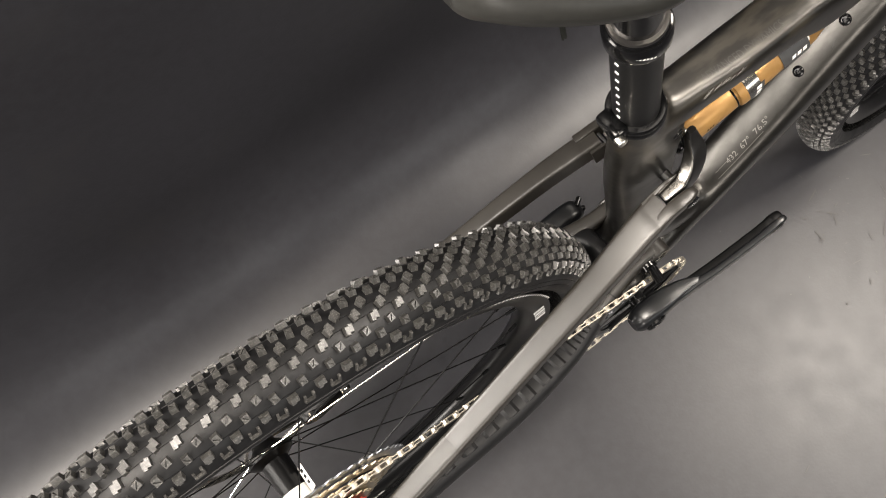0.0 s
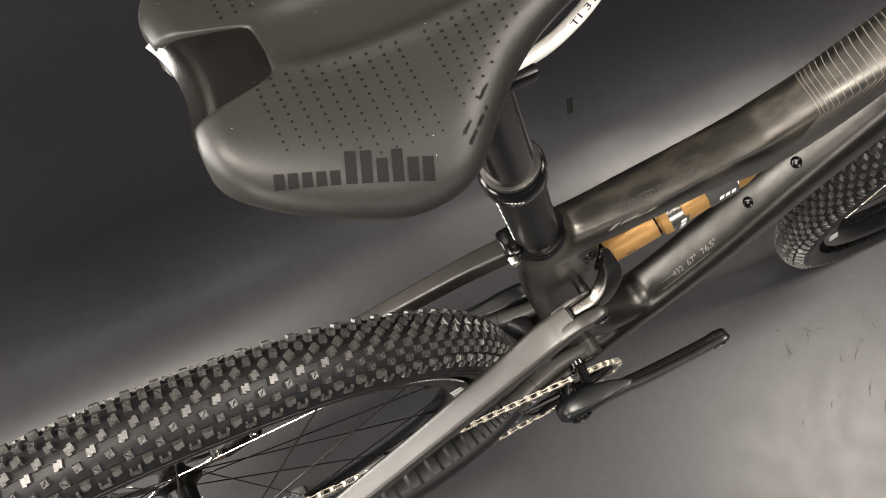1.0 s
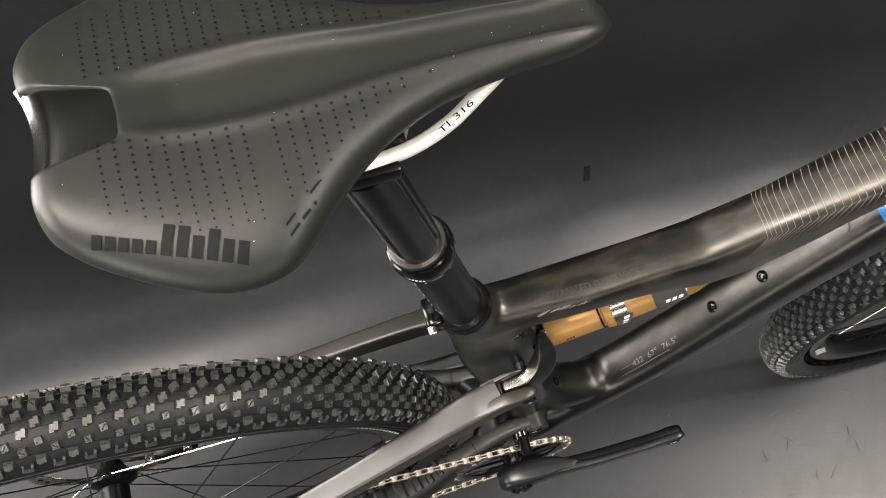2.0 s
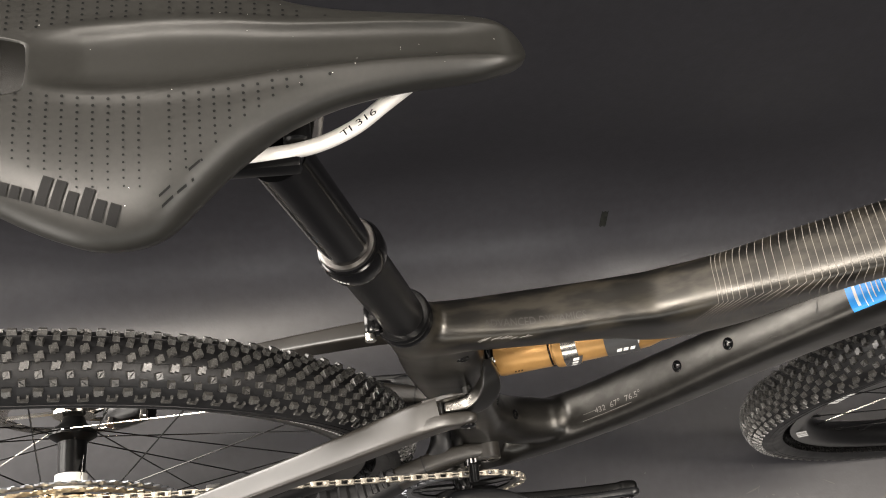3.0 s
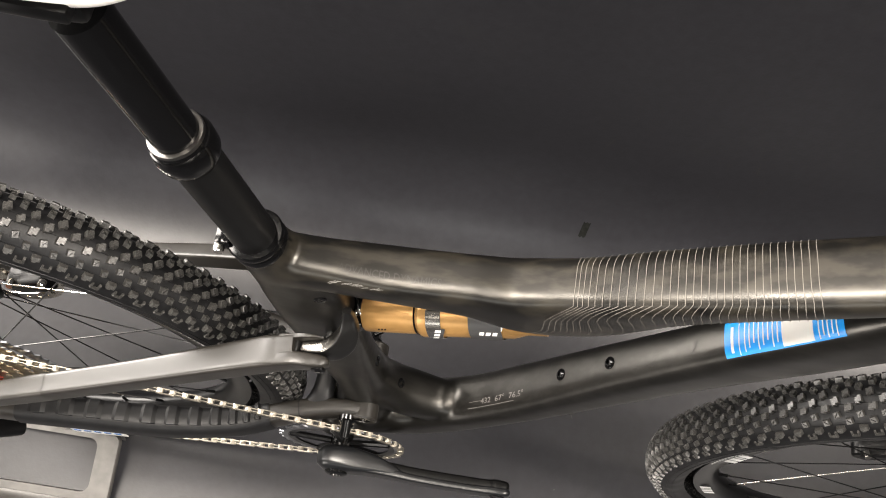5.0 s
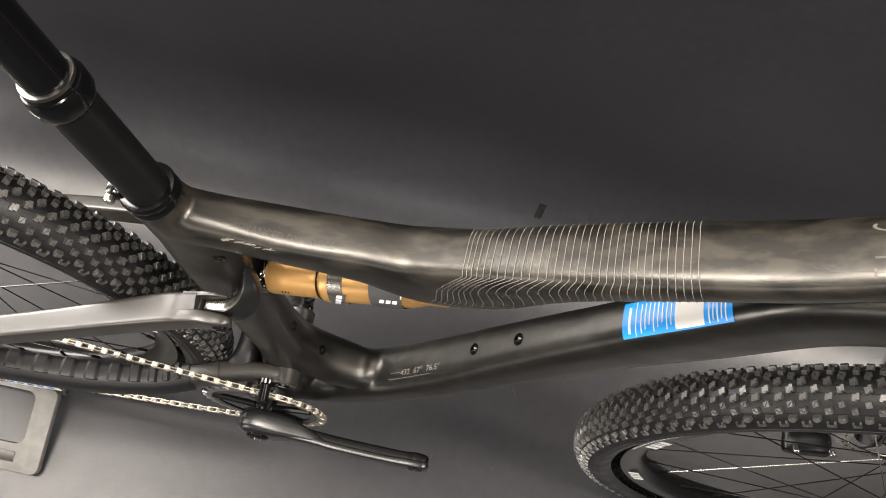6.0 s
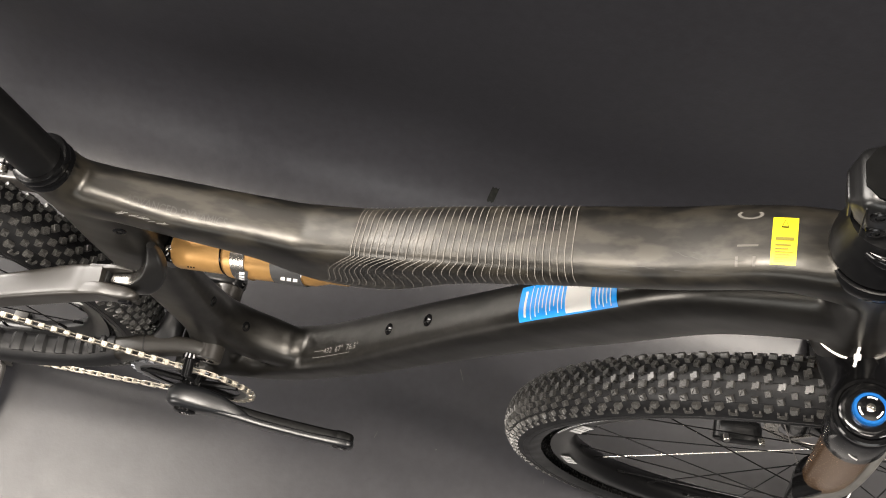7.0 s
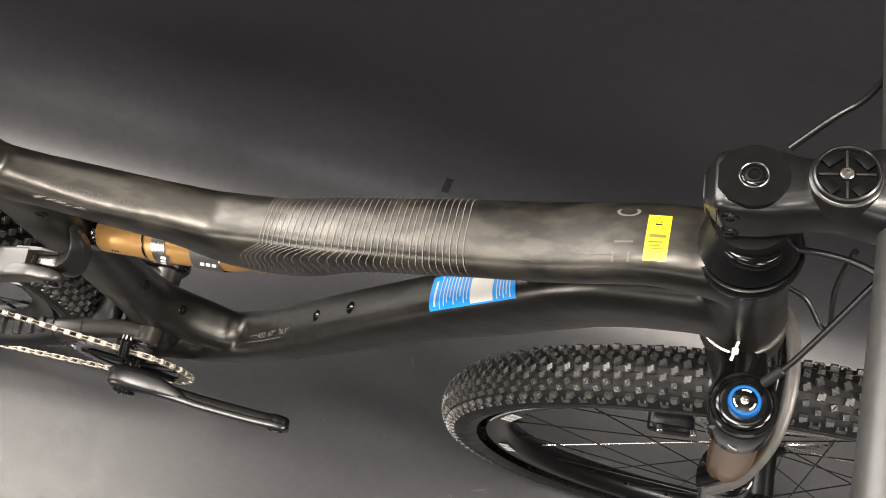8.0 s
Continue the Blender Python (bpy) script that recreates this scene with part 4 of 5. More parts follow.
bar = part("handlebar", pipe([(0.865, -0.36, 1.012), (0.88, -0.2, 1.008), (0.889, -0.06, 1.004), (0.891, 0, 1.003), (0.889, 0.06, 1.004), (0.88, 0.2, 1.008), (0.865, 0.36, 1.012)], 0.0158, 28), BAR_SATIN, bike, "flat satin black handlebar")

# fork
def leg_at(z, s):
    return Vector((0.890 + (0.846 - z) * 0.41, s * 0.0625, z))


def crown_arm(s_):
    return Loft([(0.899, 0, 0.800, 0.0225, 0.022, 2.2), (0.900, s_ * 0.016, 0.802, 0.0188, 0.0215, 2.4), (0.8995, s_ * 0.029, 0.809, 0.0162, 0.0205, 2.6), (0.8985, s_ * 0.043, 0.817, 0.0148, 0.0195, 2.6), (0.8955, s_ * 0.0575, 0.822, 0.0175, 0.0185, 2.3), (0.8945, s_ * 0.077, 0.82, 0.013, 0.0135, 2.0)], side=(1, 0, 0)).bm(36, 32)


fork = part("fork_crown", joined(crown_arm(-1), crown_arm(1), *[lathe(leg_at(0.785, s), leg_at(0.84, s), [(0.0185, 0), (0.0205, 0.006), (0.0208, 0.05), (0.0195, 0.0555), (0.0178, 0.057)], 40) for s in (-1, 1)]), BLACK_GLOSS, bike, "glossy black fork crown")
for s in (-1, 1):
    part("stanchion", rod(leg_at(0.80, s), leg_at(0.55, s), 0.017, 32), STANCHION, fork, "bronze coated stanchion")
    low = part("lower_leg", lathe(leg_at(0.645, s), leg_at(0.35, s), [(0.0172, 0.004), (0.0195, 0.002), (0.0218, 0.003), (0.0225, 0.008), (0.0225, 0.02), (0.0215, 0.05), (0.02, 0.2), (0.019, 0.3)], 32), BLACK_GLOSS, fork, "glossy black lower leg")
    part("wiper_seal", lathe(leg_at(0.648, s), leg_at(0.35, s), [(0.0172, 0), (0.0182, 0.0004), (0.0186, 0.003), (0.0206, 0.0045), (0.0206, 0.006), (0.0172, 0.007)], 40), BLACK_GLOSS, fork)
    part("dropout", Loft([(*leg_at(0.42, s), 0.012, 0.02, 2.4), (1.105, s * 0.06, 0.375, 0.011, 0.02, 2.4), (1.14, s * 0.058, 0.366, 0.009, 0.015, 2.2)]).bm(12, 18), BLACK_GLOSS, fork)
ARCH = [(0.962, -0.073, 0.64), (0.966, -0.068, 0.685), (0.9705, -0.047, 0.718), (0.9725, -0.018, 0.733), (0.9725, 0.018, 0.733), (0.9705, 0.047, 0.718), (0.966, 0.068, 0.685), (0.962, 0.073, 0.64)]
arch = part("arch", Loft([(*p, 0.0052, 0.0125, 3.4) for p in ARCH], side=(1, 0, 0.15)).bm(64, 24), ARCH_GREY, fork, "satin grey fork arch over the tyre")
part("arch_rib", Loft([(x - 0.0085, y * 0.985, z - 0.004, 0.0026, 0.010, 3.0) for x, y, z in ARCH], side=(1, 0, 0.15)).bm(64, 18), BLACK_GLOSS, arch)
cap_d = (leg_at(0.9, -1) - leg_at(0.8, -1)).normalized()
cap = leg_at(0.838, -1)
part("top_collar", lathe(cap - cap_d * 0.002, cap + cap_d, [(0.0205, 0), (0.0205, 0.0025), (0.0195, 0.0035), (0.0175, 0.0035), (0.0172, 0.0015), (0.0168, 0.0045), (0.0155, 0.0055), (0.0125, 0.0055)], 44), BLACK_GLOSS, fork)
knob = part("damper_knob", lathe(cap + cap_d * 0.0025, cap + cap_d, [(0.0096, 0), (0.0100, 0.001), (0.0100, 0.005), (0.0092, 0.0062), (0.0076, 0.0062), (0.0073, 0.005)], 40), BLUE_ALLOY, bike, "blue anodised damper dial on the fork")
part("dial_centre", lathe(cap + cap_d * 0.004, cap + cap_d, [(0.0076, 0), (0.0076, 0.004), (0.0035, 0.0045)], 28), BLACK_GLOSS, knob)
part("dial_screw", lathe(cap + cap_d * 0.0082, cap + cap_d, [(0.0026, 0), (0.0026, 0.0012), (0.0012, 0.0014), (0.001, 0.0006)], 16), STEEL, knob)
LABEL_Z = leg_at(0.803, -1)
part("crown_label", grid_bm([[LABEL_Z + Vector((math.cos(radians(a)), math.sin(radians(a)), -0.41 * math.cos(radians(a)))) * 0.0212 + cap_d * h for h in (0.0, 0.0035)] for a in range(222, 276, 6)]), PAPER, fork, "small white label")
for k in range(3):
    part("dial_print", grid_bm([[cap + cap_d * 0.0089 + (Vector((cap_d.z, 0, -cap_d.x)) * math.cos(radians(a)) + Vector((0, 1, 0)) * math.sin(radians(a))) * r for r in (0.0058, 0.0068)] for a in range(60 + 120 * k, 111 + 120 * k, 10)]), WHITE_INK, knob)

# drivetrain
def cog(cx, cz, y, teeth, r, thick, inner, depth=0.0035):
    """A toothed ring."""
    bm = bmesh.new()
    loops = []
    for s in (-1, 1):
        out, inn = [], []
        for i in range(teeth * 4):
            a = 2 * math.pi * i / (teeth * 4)
            rr = r + (depth if i % 4 in (1, 2) else -depth * 0.4)
            out.append(bm.verts.new((cx + rr * math.cos(a), y + s * thick / 2 * (0.6 if i % 4 in (1, 2) else 1), cz + rr * math.sin(a))))
            inn.append(bm.verts.new((cx + inner * math.cos(a), y + s * thick / 2, cz + inner * math.sin(a))))
        loops.append((out, inn))
    n = teeth * 4
    for i in range(n):
        j = (i + 1) % n
        (o0, i0), (o1, i1) = loops
        bm.faces.new((o0[i], o0[j], i0[j], i0[i]))
        bm.faces.new((o1[j], o1[i], i1[i], i1[j]))
        bm.faces.new((o0[j], o0[i], o1[i], o1[j]))
        bm.faces.new((i0[i], i0[j], i1[j], i1[i]))
    bmesh.ops.recalc_face_normals(bm, faces=bm.faces)
    return bm


RING_Y, RING_R = -0.051, 0.065
crank = part("crankset", lathe((BB[0], -0.079, BB[1]), (BB[0], 0.079, BB[1]), [(0.012, 0), (0.012, 0.158)], 24), BLACK_GLOSS, bike, "satin black crank arms without pedals")
ring = part("chainring", cog(BB[0], BB[1], RING_Y, 32, RING_R, 0.0022, 0.0585), COG_DARK, crank)
part("ring_body", lathe((BB[0], RING_Y - 0.001, BB[1]), (BB[0], RING_Y + 0.001, BB[1]), [(0.0515, 0), (0.0588, 0), (0.0588, 0.002), (0.0515, 0.002), (0.0515, 0)], 64, close=False), BLACK_SATIN, crank)
arms = []
for k in range(5):
    a = 2 * math.pi * k / 5 + 0.35
    arms.append(rod((BB[0] + 0.012 * math.cos(a), RING_Y, BB[1] + 0.012 * math.sin(a)), (BB[0] + 0.057 * math.cos(a + 0.12), RING_Y, BB[1] + 0.057 * math.sin(a + 0.12)), 0.0034, 8))
part("spider", joined(*arms), BLACK_SATIN, crank)
CR = (0.592 - BB[0], 0.353 - BB[1])


def crank_arm(s):
    """Hub with a wedge running out along the arm, and the outer rail down to the pedal eye."""
    dx, dz = CR[0] * s, CR[1] * s

    def loft(rows, n, m):
        return Loft([(BB[0] + dx * f, s * (-0.0695 - o), BB[1] + dz * f, hw, hh, e) for f, o, hw, hh, e in rows]).bm(n, m)

    return joined(
        loft([(-0.125, 0, 0.008, 0.009, 2.4), (-0.08, 0, 0.0125, 0.0165, 3.2), (0, 0, 0.0135, 0.0195, 3.6), (0.12, 0.0005, 0.0125, 0.0185, 4.5), (0.24, 0.002, 0.0095, 0.0158, 5), (0.36, 0.006, 0.005, 0.0128, 5), (0.42, 0.0085, 0.002, 0.009, 4)], 40, 36),
        loft([(0.15, 0.006, 0.006, 0.0150, 6), (0.34, 0.0085, 0.0046, 0.0128, 6), (0.5, 0.011, 0.0040, 0.0118, 6), (0.8, 0.0125, 0.0038, 0.0112, 6), (1.0, 0.0122, 0.0044, 0.0120, 5), (1.06, 0.0118, 0.0042, 0.0100, 3.4), (1.078, 0.0115, 0.0025, 0.006, 2.4)], 44, 32))


def crank_web(s):
    """The sunken inner side of the arm."""
    dx, dz = CR[0] * s, CR[1] * s
    return Loft([(BB[0] + dx * f, s * (-0.0695 - o), BB[1] + dz * f, hw, hh, e) for f, o, hw, hh, e in ((0.2, 0.001, 0.006, 0.0085, 4), (0.5, 0.0045, 0.0058, 0.0075, 5), (0.9, 0.0062, 0.0058, 0.0075, 5), (0.985, 0.0062, 0.0066, 0.0114, 4), (1.05, 0.0062, 0.006, 0.0098, 3), (1.07, 0.0062, 0.004, 0.006, 2.4))]).bm(40, 28)


for s in (1, -1):
    arm = part("crank_arm", crank_arm(s), CRANK_GREY, crank)
    part("arm_channel", crank_web(s), CAP_BLACK, arm, "dull black hollow side of the arm")
for k in (-1, 1):
    part("pinch_bolt", rod((BB[0] + 0.014, 0.070, BB[1] + 0.012 + 0.004 * k), (BB[0] + 0.0235, 0.070 + 0.006 * k, BB[1] + 0.013 + 0.004 * k), 0.0032, 14, 0.0008), BLACK_GLOSS, crank)
part("crank_bolt", lathe((BB[0], -0.0815, BB[1]), (BB[0], -0.095, BB[1]), [(0.012, 0), (0.012, 0.0035), (0.0095, 0.005), (0.007, 0.005), (0.0065, 0.002)], 28), BLACK_GLOSS, crank)
part("pedal_thread", lathe((0.592, -0.0745, 0.353), (0.592, -0.09, 0.353), [(0.0085, 0.0), (0.0085, 0.0118), (0.0075, 0.0124), (0.0068, 0.0122), (0.0065, 0.009)], 24), BLACK_GLOSS, crank)
guide = part("chain_guide", joined(rod((0.424, -0.034, 0.407), (0.424, -0.046, 0.405), 0.009, 18, 0.002), rod((0.424, -0.042, 0.412), (0.424, -0.06, 0.404), 0.0055, 16, 0.001), block(0.014, 0.004, 0.02, 0.0015, pose(0.424, -0.0445, 0.40))), BLACK_GLOSS, bike, "small black chain guide above the chainring")

cassette = part("cassette", lathe((0, -0.02, AXLE), (0, -0.062, AXLE), [(0.017, 0), (0.017, 0.042)], 24), COG_STEEL, bike, "wide gold and silver twelve-speed cassette")
TEETH = [52, 45, 38, 33, 28, 24, 21, 18, 16, 14, 12, 10]
for k, n in enumerate(TEETH):
    r = n * 0.0127 / (2 * math.pi)
    part("cog", cog(HUB_X, AXLE, -0.031 - 0.0034 * k, n, r, 0.0017, max(0.016, r - 0.013)), COG_DARK if k < 1 else RED_ALLOY if k == 5 else COG_STEEL, cassette)

# rear derailleur with its cage and two guide wheels
mech = part("rear_derailleur", joined(Loft([(0.005, -0.085, 0.335, 0.012, 0.014, 2.6), (0.012, -0.088, 0.295, 0.013, 0.016, 2.8), (0.03, -0.082, 0.255, 0.012, 0.015, 2.8), (0.05, -0.074, 0.235, 0.010, 0.013, 2.4)]).bm(20, 20)), BLACK_SATIN, bike, "black rear derailleur with a pale cage")
UP, LOW = (0.04, 0.245), (0.062, 0.155)
CHY = -0.046
for (x, z), r in ((UP, 0.022), (LOW, 0.026)):
    part("guide_wheel", cog(x, z, CHY, 14, r - 0.004, 0.004, 0.006, 0.003), BLACK_MATT, mech)
for s in (-1, 1):
    part("cage_plate", Loft([(UP[0] - 0.01, CHY + s * 0.0065, UP[1] + 0.014, 0.001, 0.01, 4), (UP[0] + 0.014, CHY + s * 0.0065, UP[1] - 0.03, 0.001, 0.016, 4), (LOW[0] - 0.01, CHY + s * 0.0065, LOW[1] + 0.015, 0.001, 0.015, 4), (LOW[0] + 0.012, CHY + s * 0.0065, LOW[1] - 0.018, 0.001, 0.008, 4)]).bm(14, 10), STEEL if s < 0 else BLACK_SATIN, mech)

cage_tag = part("cage_label", Loft([(0.083, -0.0545, 0.156, 0.0008, 0.010, 4), (0.118, -0.0545, 0.166, 0.0008, 0.011, 4), (0.152, -0.0545, 0.176, 0.0008, 0.010, 4)]).bm(8, 12), PAPER, mech, "white printed plate on the cage")
for k in range(5):
    part("label_bar", block(0.008, 0.0006, 0.0045, 0, pose(0.09 + 0.0135 * k, -0.0557, 0.161 + 0.0039 * k, 0, -16, 0)), BLUE_ALLOY, cage_tag)

# chain: a line round chainring, cog and guide wheels, then link by link
COG_R, COG_Y = 0.0763 * 0.9, -0.0412


def tangent(c0, r0, c1, r1):
    """Left-hand outer or crossed tangent points of two circles; the sign of a radius gives the way round (plus: anticlockwise)."""
    dx, dz = c1[0] - c0[0], c1[1] - c0[1]
    d = math.hypot(dx, dz)
    base = math.atan2(dz, dx)
    ph = base + math.acos((r0 - r1) / d) * -1
    n = (math.cos(ph), math.sin(ph))
    return (c0[0] + r0 * n[0], c0[1] + r0 * n[1]), (c1[0] + r1 * n[0], c1[1] + r1 * n[1])


def arc(c, p, q, ccw, n=24):
    a0, a1 = math.atan2(p[1] - c[1], p[0] - c[0]), math.atan2(q[1] - c[1], q[0] - c[0])
    r = math.hypot(p[0] - c[0], p[1] - c[1])
    if ccw:
        a1 = a1 if a1 > a0 else a1 + 2 * math.pi
    else:
        a1 = a1 if a1 < a0 else a1 - 2 * math.pi
    return [(c[0] + r * math.cos(a0 + (a1 - a0) * i / n), c[1] + r * math.sin(a0 + (a1 - a0) * i / n)) for i in range(n + 1)]


WHEELS = [(BB, RING_R, True, RING_Y), ((HUB_X, AXLE), COG_R, True, COG_Y), (UP, 0.02, False, CHY), (LOW, 0.024, True, CHY)]
line, ys = [], []
touch = []
for i in range(4):
    c0, r0, w0, y0 = WHEELS[i]
    c1, r1, w1, y1 = WHEELS[(i + 1) % 4]
    touch.append(tangent(c0, r0 if w0 else -r0, c1, r1 if w1 else -r1))
for i in range(4):
    c, r, w, y = WHEELS[i]
    a = arc(c, touch[i - 1][1], touch[i][0], w)
    line += a
    ys += [y] * len(a)
pts = [Vector((x, y, z)) for (x, z), y in zip(line, ys)]
pts.append(pts[0])
lens = [0.0]
for a, b in zip(pts, pts[1:]):
    lens.append(lens[-1] + (b - a).length)


def along(s):
    i = min(max(int(np.searchsorted(lens, s)) - 1, 0), len(pts) - 2)
    f = (s - lens[i]) / max(lens[i + 1] - lens[i], 1e-9)
    return pts[i].lerp(pts[i + 1], f)


def link_mesh(name, wide):
    def plate(y):
        o = []
        for k in range(20):
            a = 2 * math.pi * k / 20
            x = 0.00635 * math.copysign(1, math.cos(a)) + 0.0037 * math.cos(a)
            o.append((x, 0.0037 * math.sin(a) if abs(math.cos(a)) > 0.4 else 0.0028 * math.copysign(1, math.sin(a))))
        return prism(o, y - 0.0004, y + 0.0004)
    y = 0.0023 if wide else 0.0014
    bm = joined(plate(-y), plate(y), rod((-0.00635, -y - 0.0006, 0), (-0.00635, y + 0.0006, 0), 0.0018 if wide else 0.0038, 8), *([rod((0.00635, -y - 0.0006, 0), (0.00635, y + 0.0006, 0), 0.0018, 8)] if wide else [rod((0.00635, -y, 0), (0.00635, y, 0), 0.0038, 8)]))
    me = bpy.data.meshes.new(name)
    bm.to_mesh(me)
    bm.free()
    me.materials.append(CHAIN_STEEL)
    return me


LINKS = [link_mesh("outer_link", True), link_mesh("inner_link", False)]
chain = new("chain")
chain.parent = bike
chain["label"] = "shiny nickel-plated bicycle chain"
count = 2 * round(lens[-1] / 0.0127 / 2)
for k in range(count):
    a, b = along(lens[-1] * k / count), along(lens[-1] * (k + 1) / count)
    d = (b - a).normalized()
    side = (Vector((0, 1, 0)) - d * d.y).normalized()
    m = Matrix((d, side, d.cross(side))).transposed().to_4x4()
    m.translation = (a + b) / 2
    ob = new("link", LINKS[k % 2])
    ob.parent, ob.matrix_basis = chain, m

for s_ in (-1, 1):
    pivot = part("main_pivot", lathe((0.4395, s_ * 0.022, 0.407), (0.4395, s_ * 0.06, 0.407), [(0.0125, 0), (0.0142, 0.0015), (0.0142, 0.0175), (0.0128, 0.019), (0.0078, 0.019), (0.0074, 0.0175)], 32), STAY_PAINT, bike, "round main pivot end")
    part("pivot_bolt", lathe((0.4395, s_ * 0.038, 0.407), (0.4395, s_ * 0.06, 0.407), [(0.0072, 0), (0.0072, 0.0025), (0.0035, 0.003), (0.003, 0.001)], 20), BLACK_GLOSS, pivot)

# chain stay guard with raised ribs
STAY = Loft(CHAINSTAY_R)
stay_guard = part("chain_stay_guard", grid_bm([[STAY.point(0.15 + 0.4 * i / 30, 30 + 165 * j / 16, 0.0015) for j in range(17)] for i in range(31)]), GUARD, bike, "black rubber chain stay guard with raised ribs")
for k in range(11):
    s = 0.165 + 0.034 * k
    part("rib", grid_bm([[STAY.point(s + 0.023 * i / 4, 48 + 62 * j / 10, 0.001 + (0.0032 if 0 < i < 4 and 0 < j < 10 else 0)) for j in range(11)] for i in range(5)]), GUARD, stay_guard, sharp=25)

# brakes
for nm, x, z, y in (("rear_brake_caliper", 0.085, 0.425, 0.045), ("front_brake_caliper", 1.05, 0.30, 0.05)):
    cal = part(nm, joined(block(0.05, 0.026, 0.026, 0.006, pose(x, y, z, 0, -30, 0)), rod((x - 0.02, y - 0.012, z - 0.008), (x - 0.02, y + 0.016, z - 0.008), 0.009, 16, 0.002)), BLACK_SATIN, bike, "black hydraulic disc brake caliper")
    for k in (-1, 1):
        part("bolt", rod((x + 0.018 * k, y - 0.008, z + 0.012 + 0.008 * k), (x + 0.018 * k, y - 0.016, z + 0.016 + 0.008 * k), 0.004, 12, 0.0008), STEEL, cal)

# hoses from the bar into the headset and down to the fork
for pts_h in ([(0.842, -0.009, 0.940), (0.876, -0.004, 0.945), (0.902, -0.015, 0.960), (0.922, -0.045, 0.975)],
              [(0.850, 0.046, 0.955), (0.863, 0.059, 0.975), (0.876, 0.072, 0.985), (0.896, 0.112, 0.99)],
              [(0.899, 0.005, 0.940), (0.934, 0.019, 0.860), (0.973, 0.024, 0.785), (0.974, 0.03, 0.77), (0.955, 0.045, 0.778), (0.925, 0.055, 0.77)],
              [(0.898, -0.049, 0.857), (0.903, -0.042, 0.872), (0.909, -0.026, 0.90), (0.915, -0.008, 0.930), (0.921, 0.010, 0.965)]):
    part("hose", pipe(pts_h, 0.0019, 10), HOSE, bike, "thin black hose")

part("hose_sleeve", rod((0.8965, -0.0515, 0.8535), (0.9015, -0.0445, 0.8675), 0.0031, 16, 0.0008), BLACK_MATT, bike, "black rubber sleeve on the fork hose")
part("cable_tie", joined(rod((0.8775, -0.0405, 0.848), (0.8835, -0.0255, 0.8425), 0.001, 8), block(0.0035, 0.004, 0.003, 0.0006, pose(0.880, -0.034, 0.8465))), PAPER, bike, "white cable tie on the fork crown")

# bolts, prints and stickers on the frame
for x, z in ((0.611, 0.541), (0.642, 0.596)):
    p = on_frame(Vector((x, 0, z)), 0)
    nrm = (SKIN.closest_point_on_mesh(Vector((x, 0, z)))[2])
    part("bottle_bolt", lathe(p - nrm * 0.001, p + nrm, [(0.0058, 0), (0.0055, 0.0018), (0.0035, 0.0032), (0.0022, 0.0032), (0.002, 0.0015)], 20), BLACK_GLOSS, frame_ob)
for x, y, z in ((0.398, -0.03, 0.677), (0.455, -0.004, 0.501), (0.475, -0.003, 0.436)):
    p = on_frame(Vector((x, y, z)), 0)
    nrm = (SKIN.closest_point_on_mesh(Vector((x, y, z)))[2])
    part("frame_bolt", lathe(p - nrm * 0.001, p + nrm, [(0.0052, 0), (0.005, 0.0014), (0.0038, 0.002), (0.0022, 0.0018), (0.002, 0.0005)], 18), BLACK_GLOSS, frame_ob)


def top_s(x):
    lo, hi = 0.0, 1.0
    for _ in range(30):
        mid = (lo + hi) / 2
        if TOP.frame_at(mid)[0].x < x:
            lo = mid
        else:
            hi = mid
    return (lo + hi) / 2


def ribbon(rows, w):
    """A thin printed line through points, w wide, lying on the frame."""
    bm = bmesh.new()
    prev = None
    for i, p in enumerate(rows):
        d = (rows[min(i + 1, len(rows) - 1)] - rows[max(i - 1, 0)]).normalized()
        nrm = SKIN.closest_point_on_mesh(p)[2]
        sd = d.cross(nrm).normalized() * w / 2
        cur = (bm.verts.new(on_frame(p + sd, 0.0006)), bm.verts.new(on_frame(p - sd, 0.0006)))
        if prev:
            bm.faces.new((prev[0], cur[0], cur[1], prev[1]))
        prev = cur
    bmesh.ops.recalc_face_normals(bm, faces=bm.faces)
    return bm


for k in range(33):
    f = k / 32
    lean = float(np.interp(f, (0, 0.18, 0.3, 0.443, 0.7, 1), (-0.037, -0.036, -0.026, -0.0134, -0.004, 0.0)))
    pts_l = []
    for j in range(33):
        deg = 28 + 182 * j / 32
        back = lean * min(max((deg - 132) / 63, 0.0), 1.2) - (0.004 - 0.006 * f) * min(max((deg - 60) / 75, 0.0), 1.0)
        pts_l.append(TOP.point(top_s(0.59 + 0.1192 * f + back), deg, 0.0))
    part("pinstripe", ribbon(pts_l, 0.00042), STRIPE_INK, frame_ob)
part("model_name", letters("ADVANCED DYNAMICS", 0.006, lambda u, v: on_frame(TOP.point(top_s(0.4085 + 0.074 * u), 107 - v * 2300, 0), 0.0003)), GHOST_INK, frame_ob, "tone-on-tone printed words")


def down_s(z):
    lo, hi = 0.1, 1.0
    for _ in range(30):
        mid = (lo + hi) / 2
        if DOWN.frame_at(mid)[0].z < z:
            lo = mid
        else:
            hi = mid
    return (lo + hi) / 2


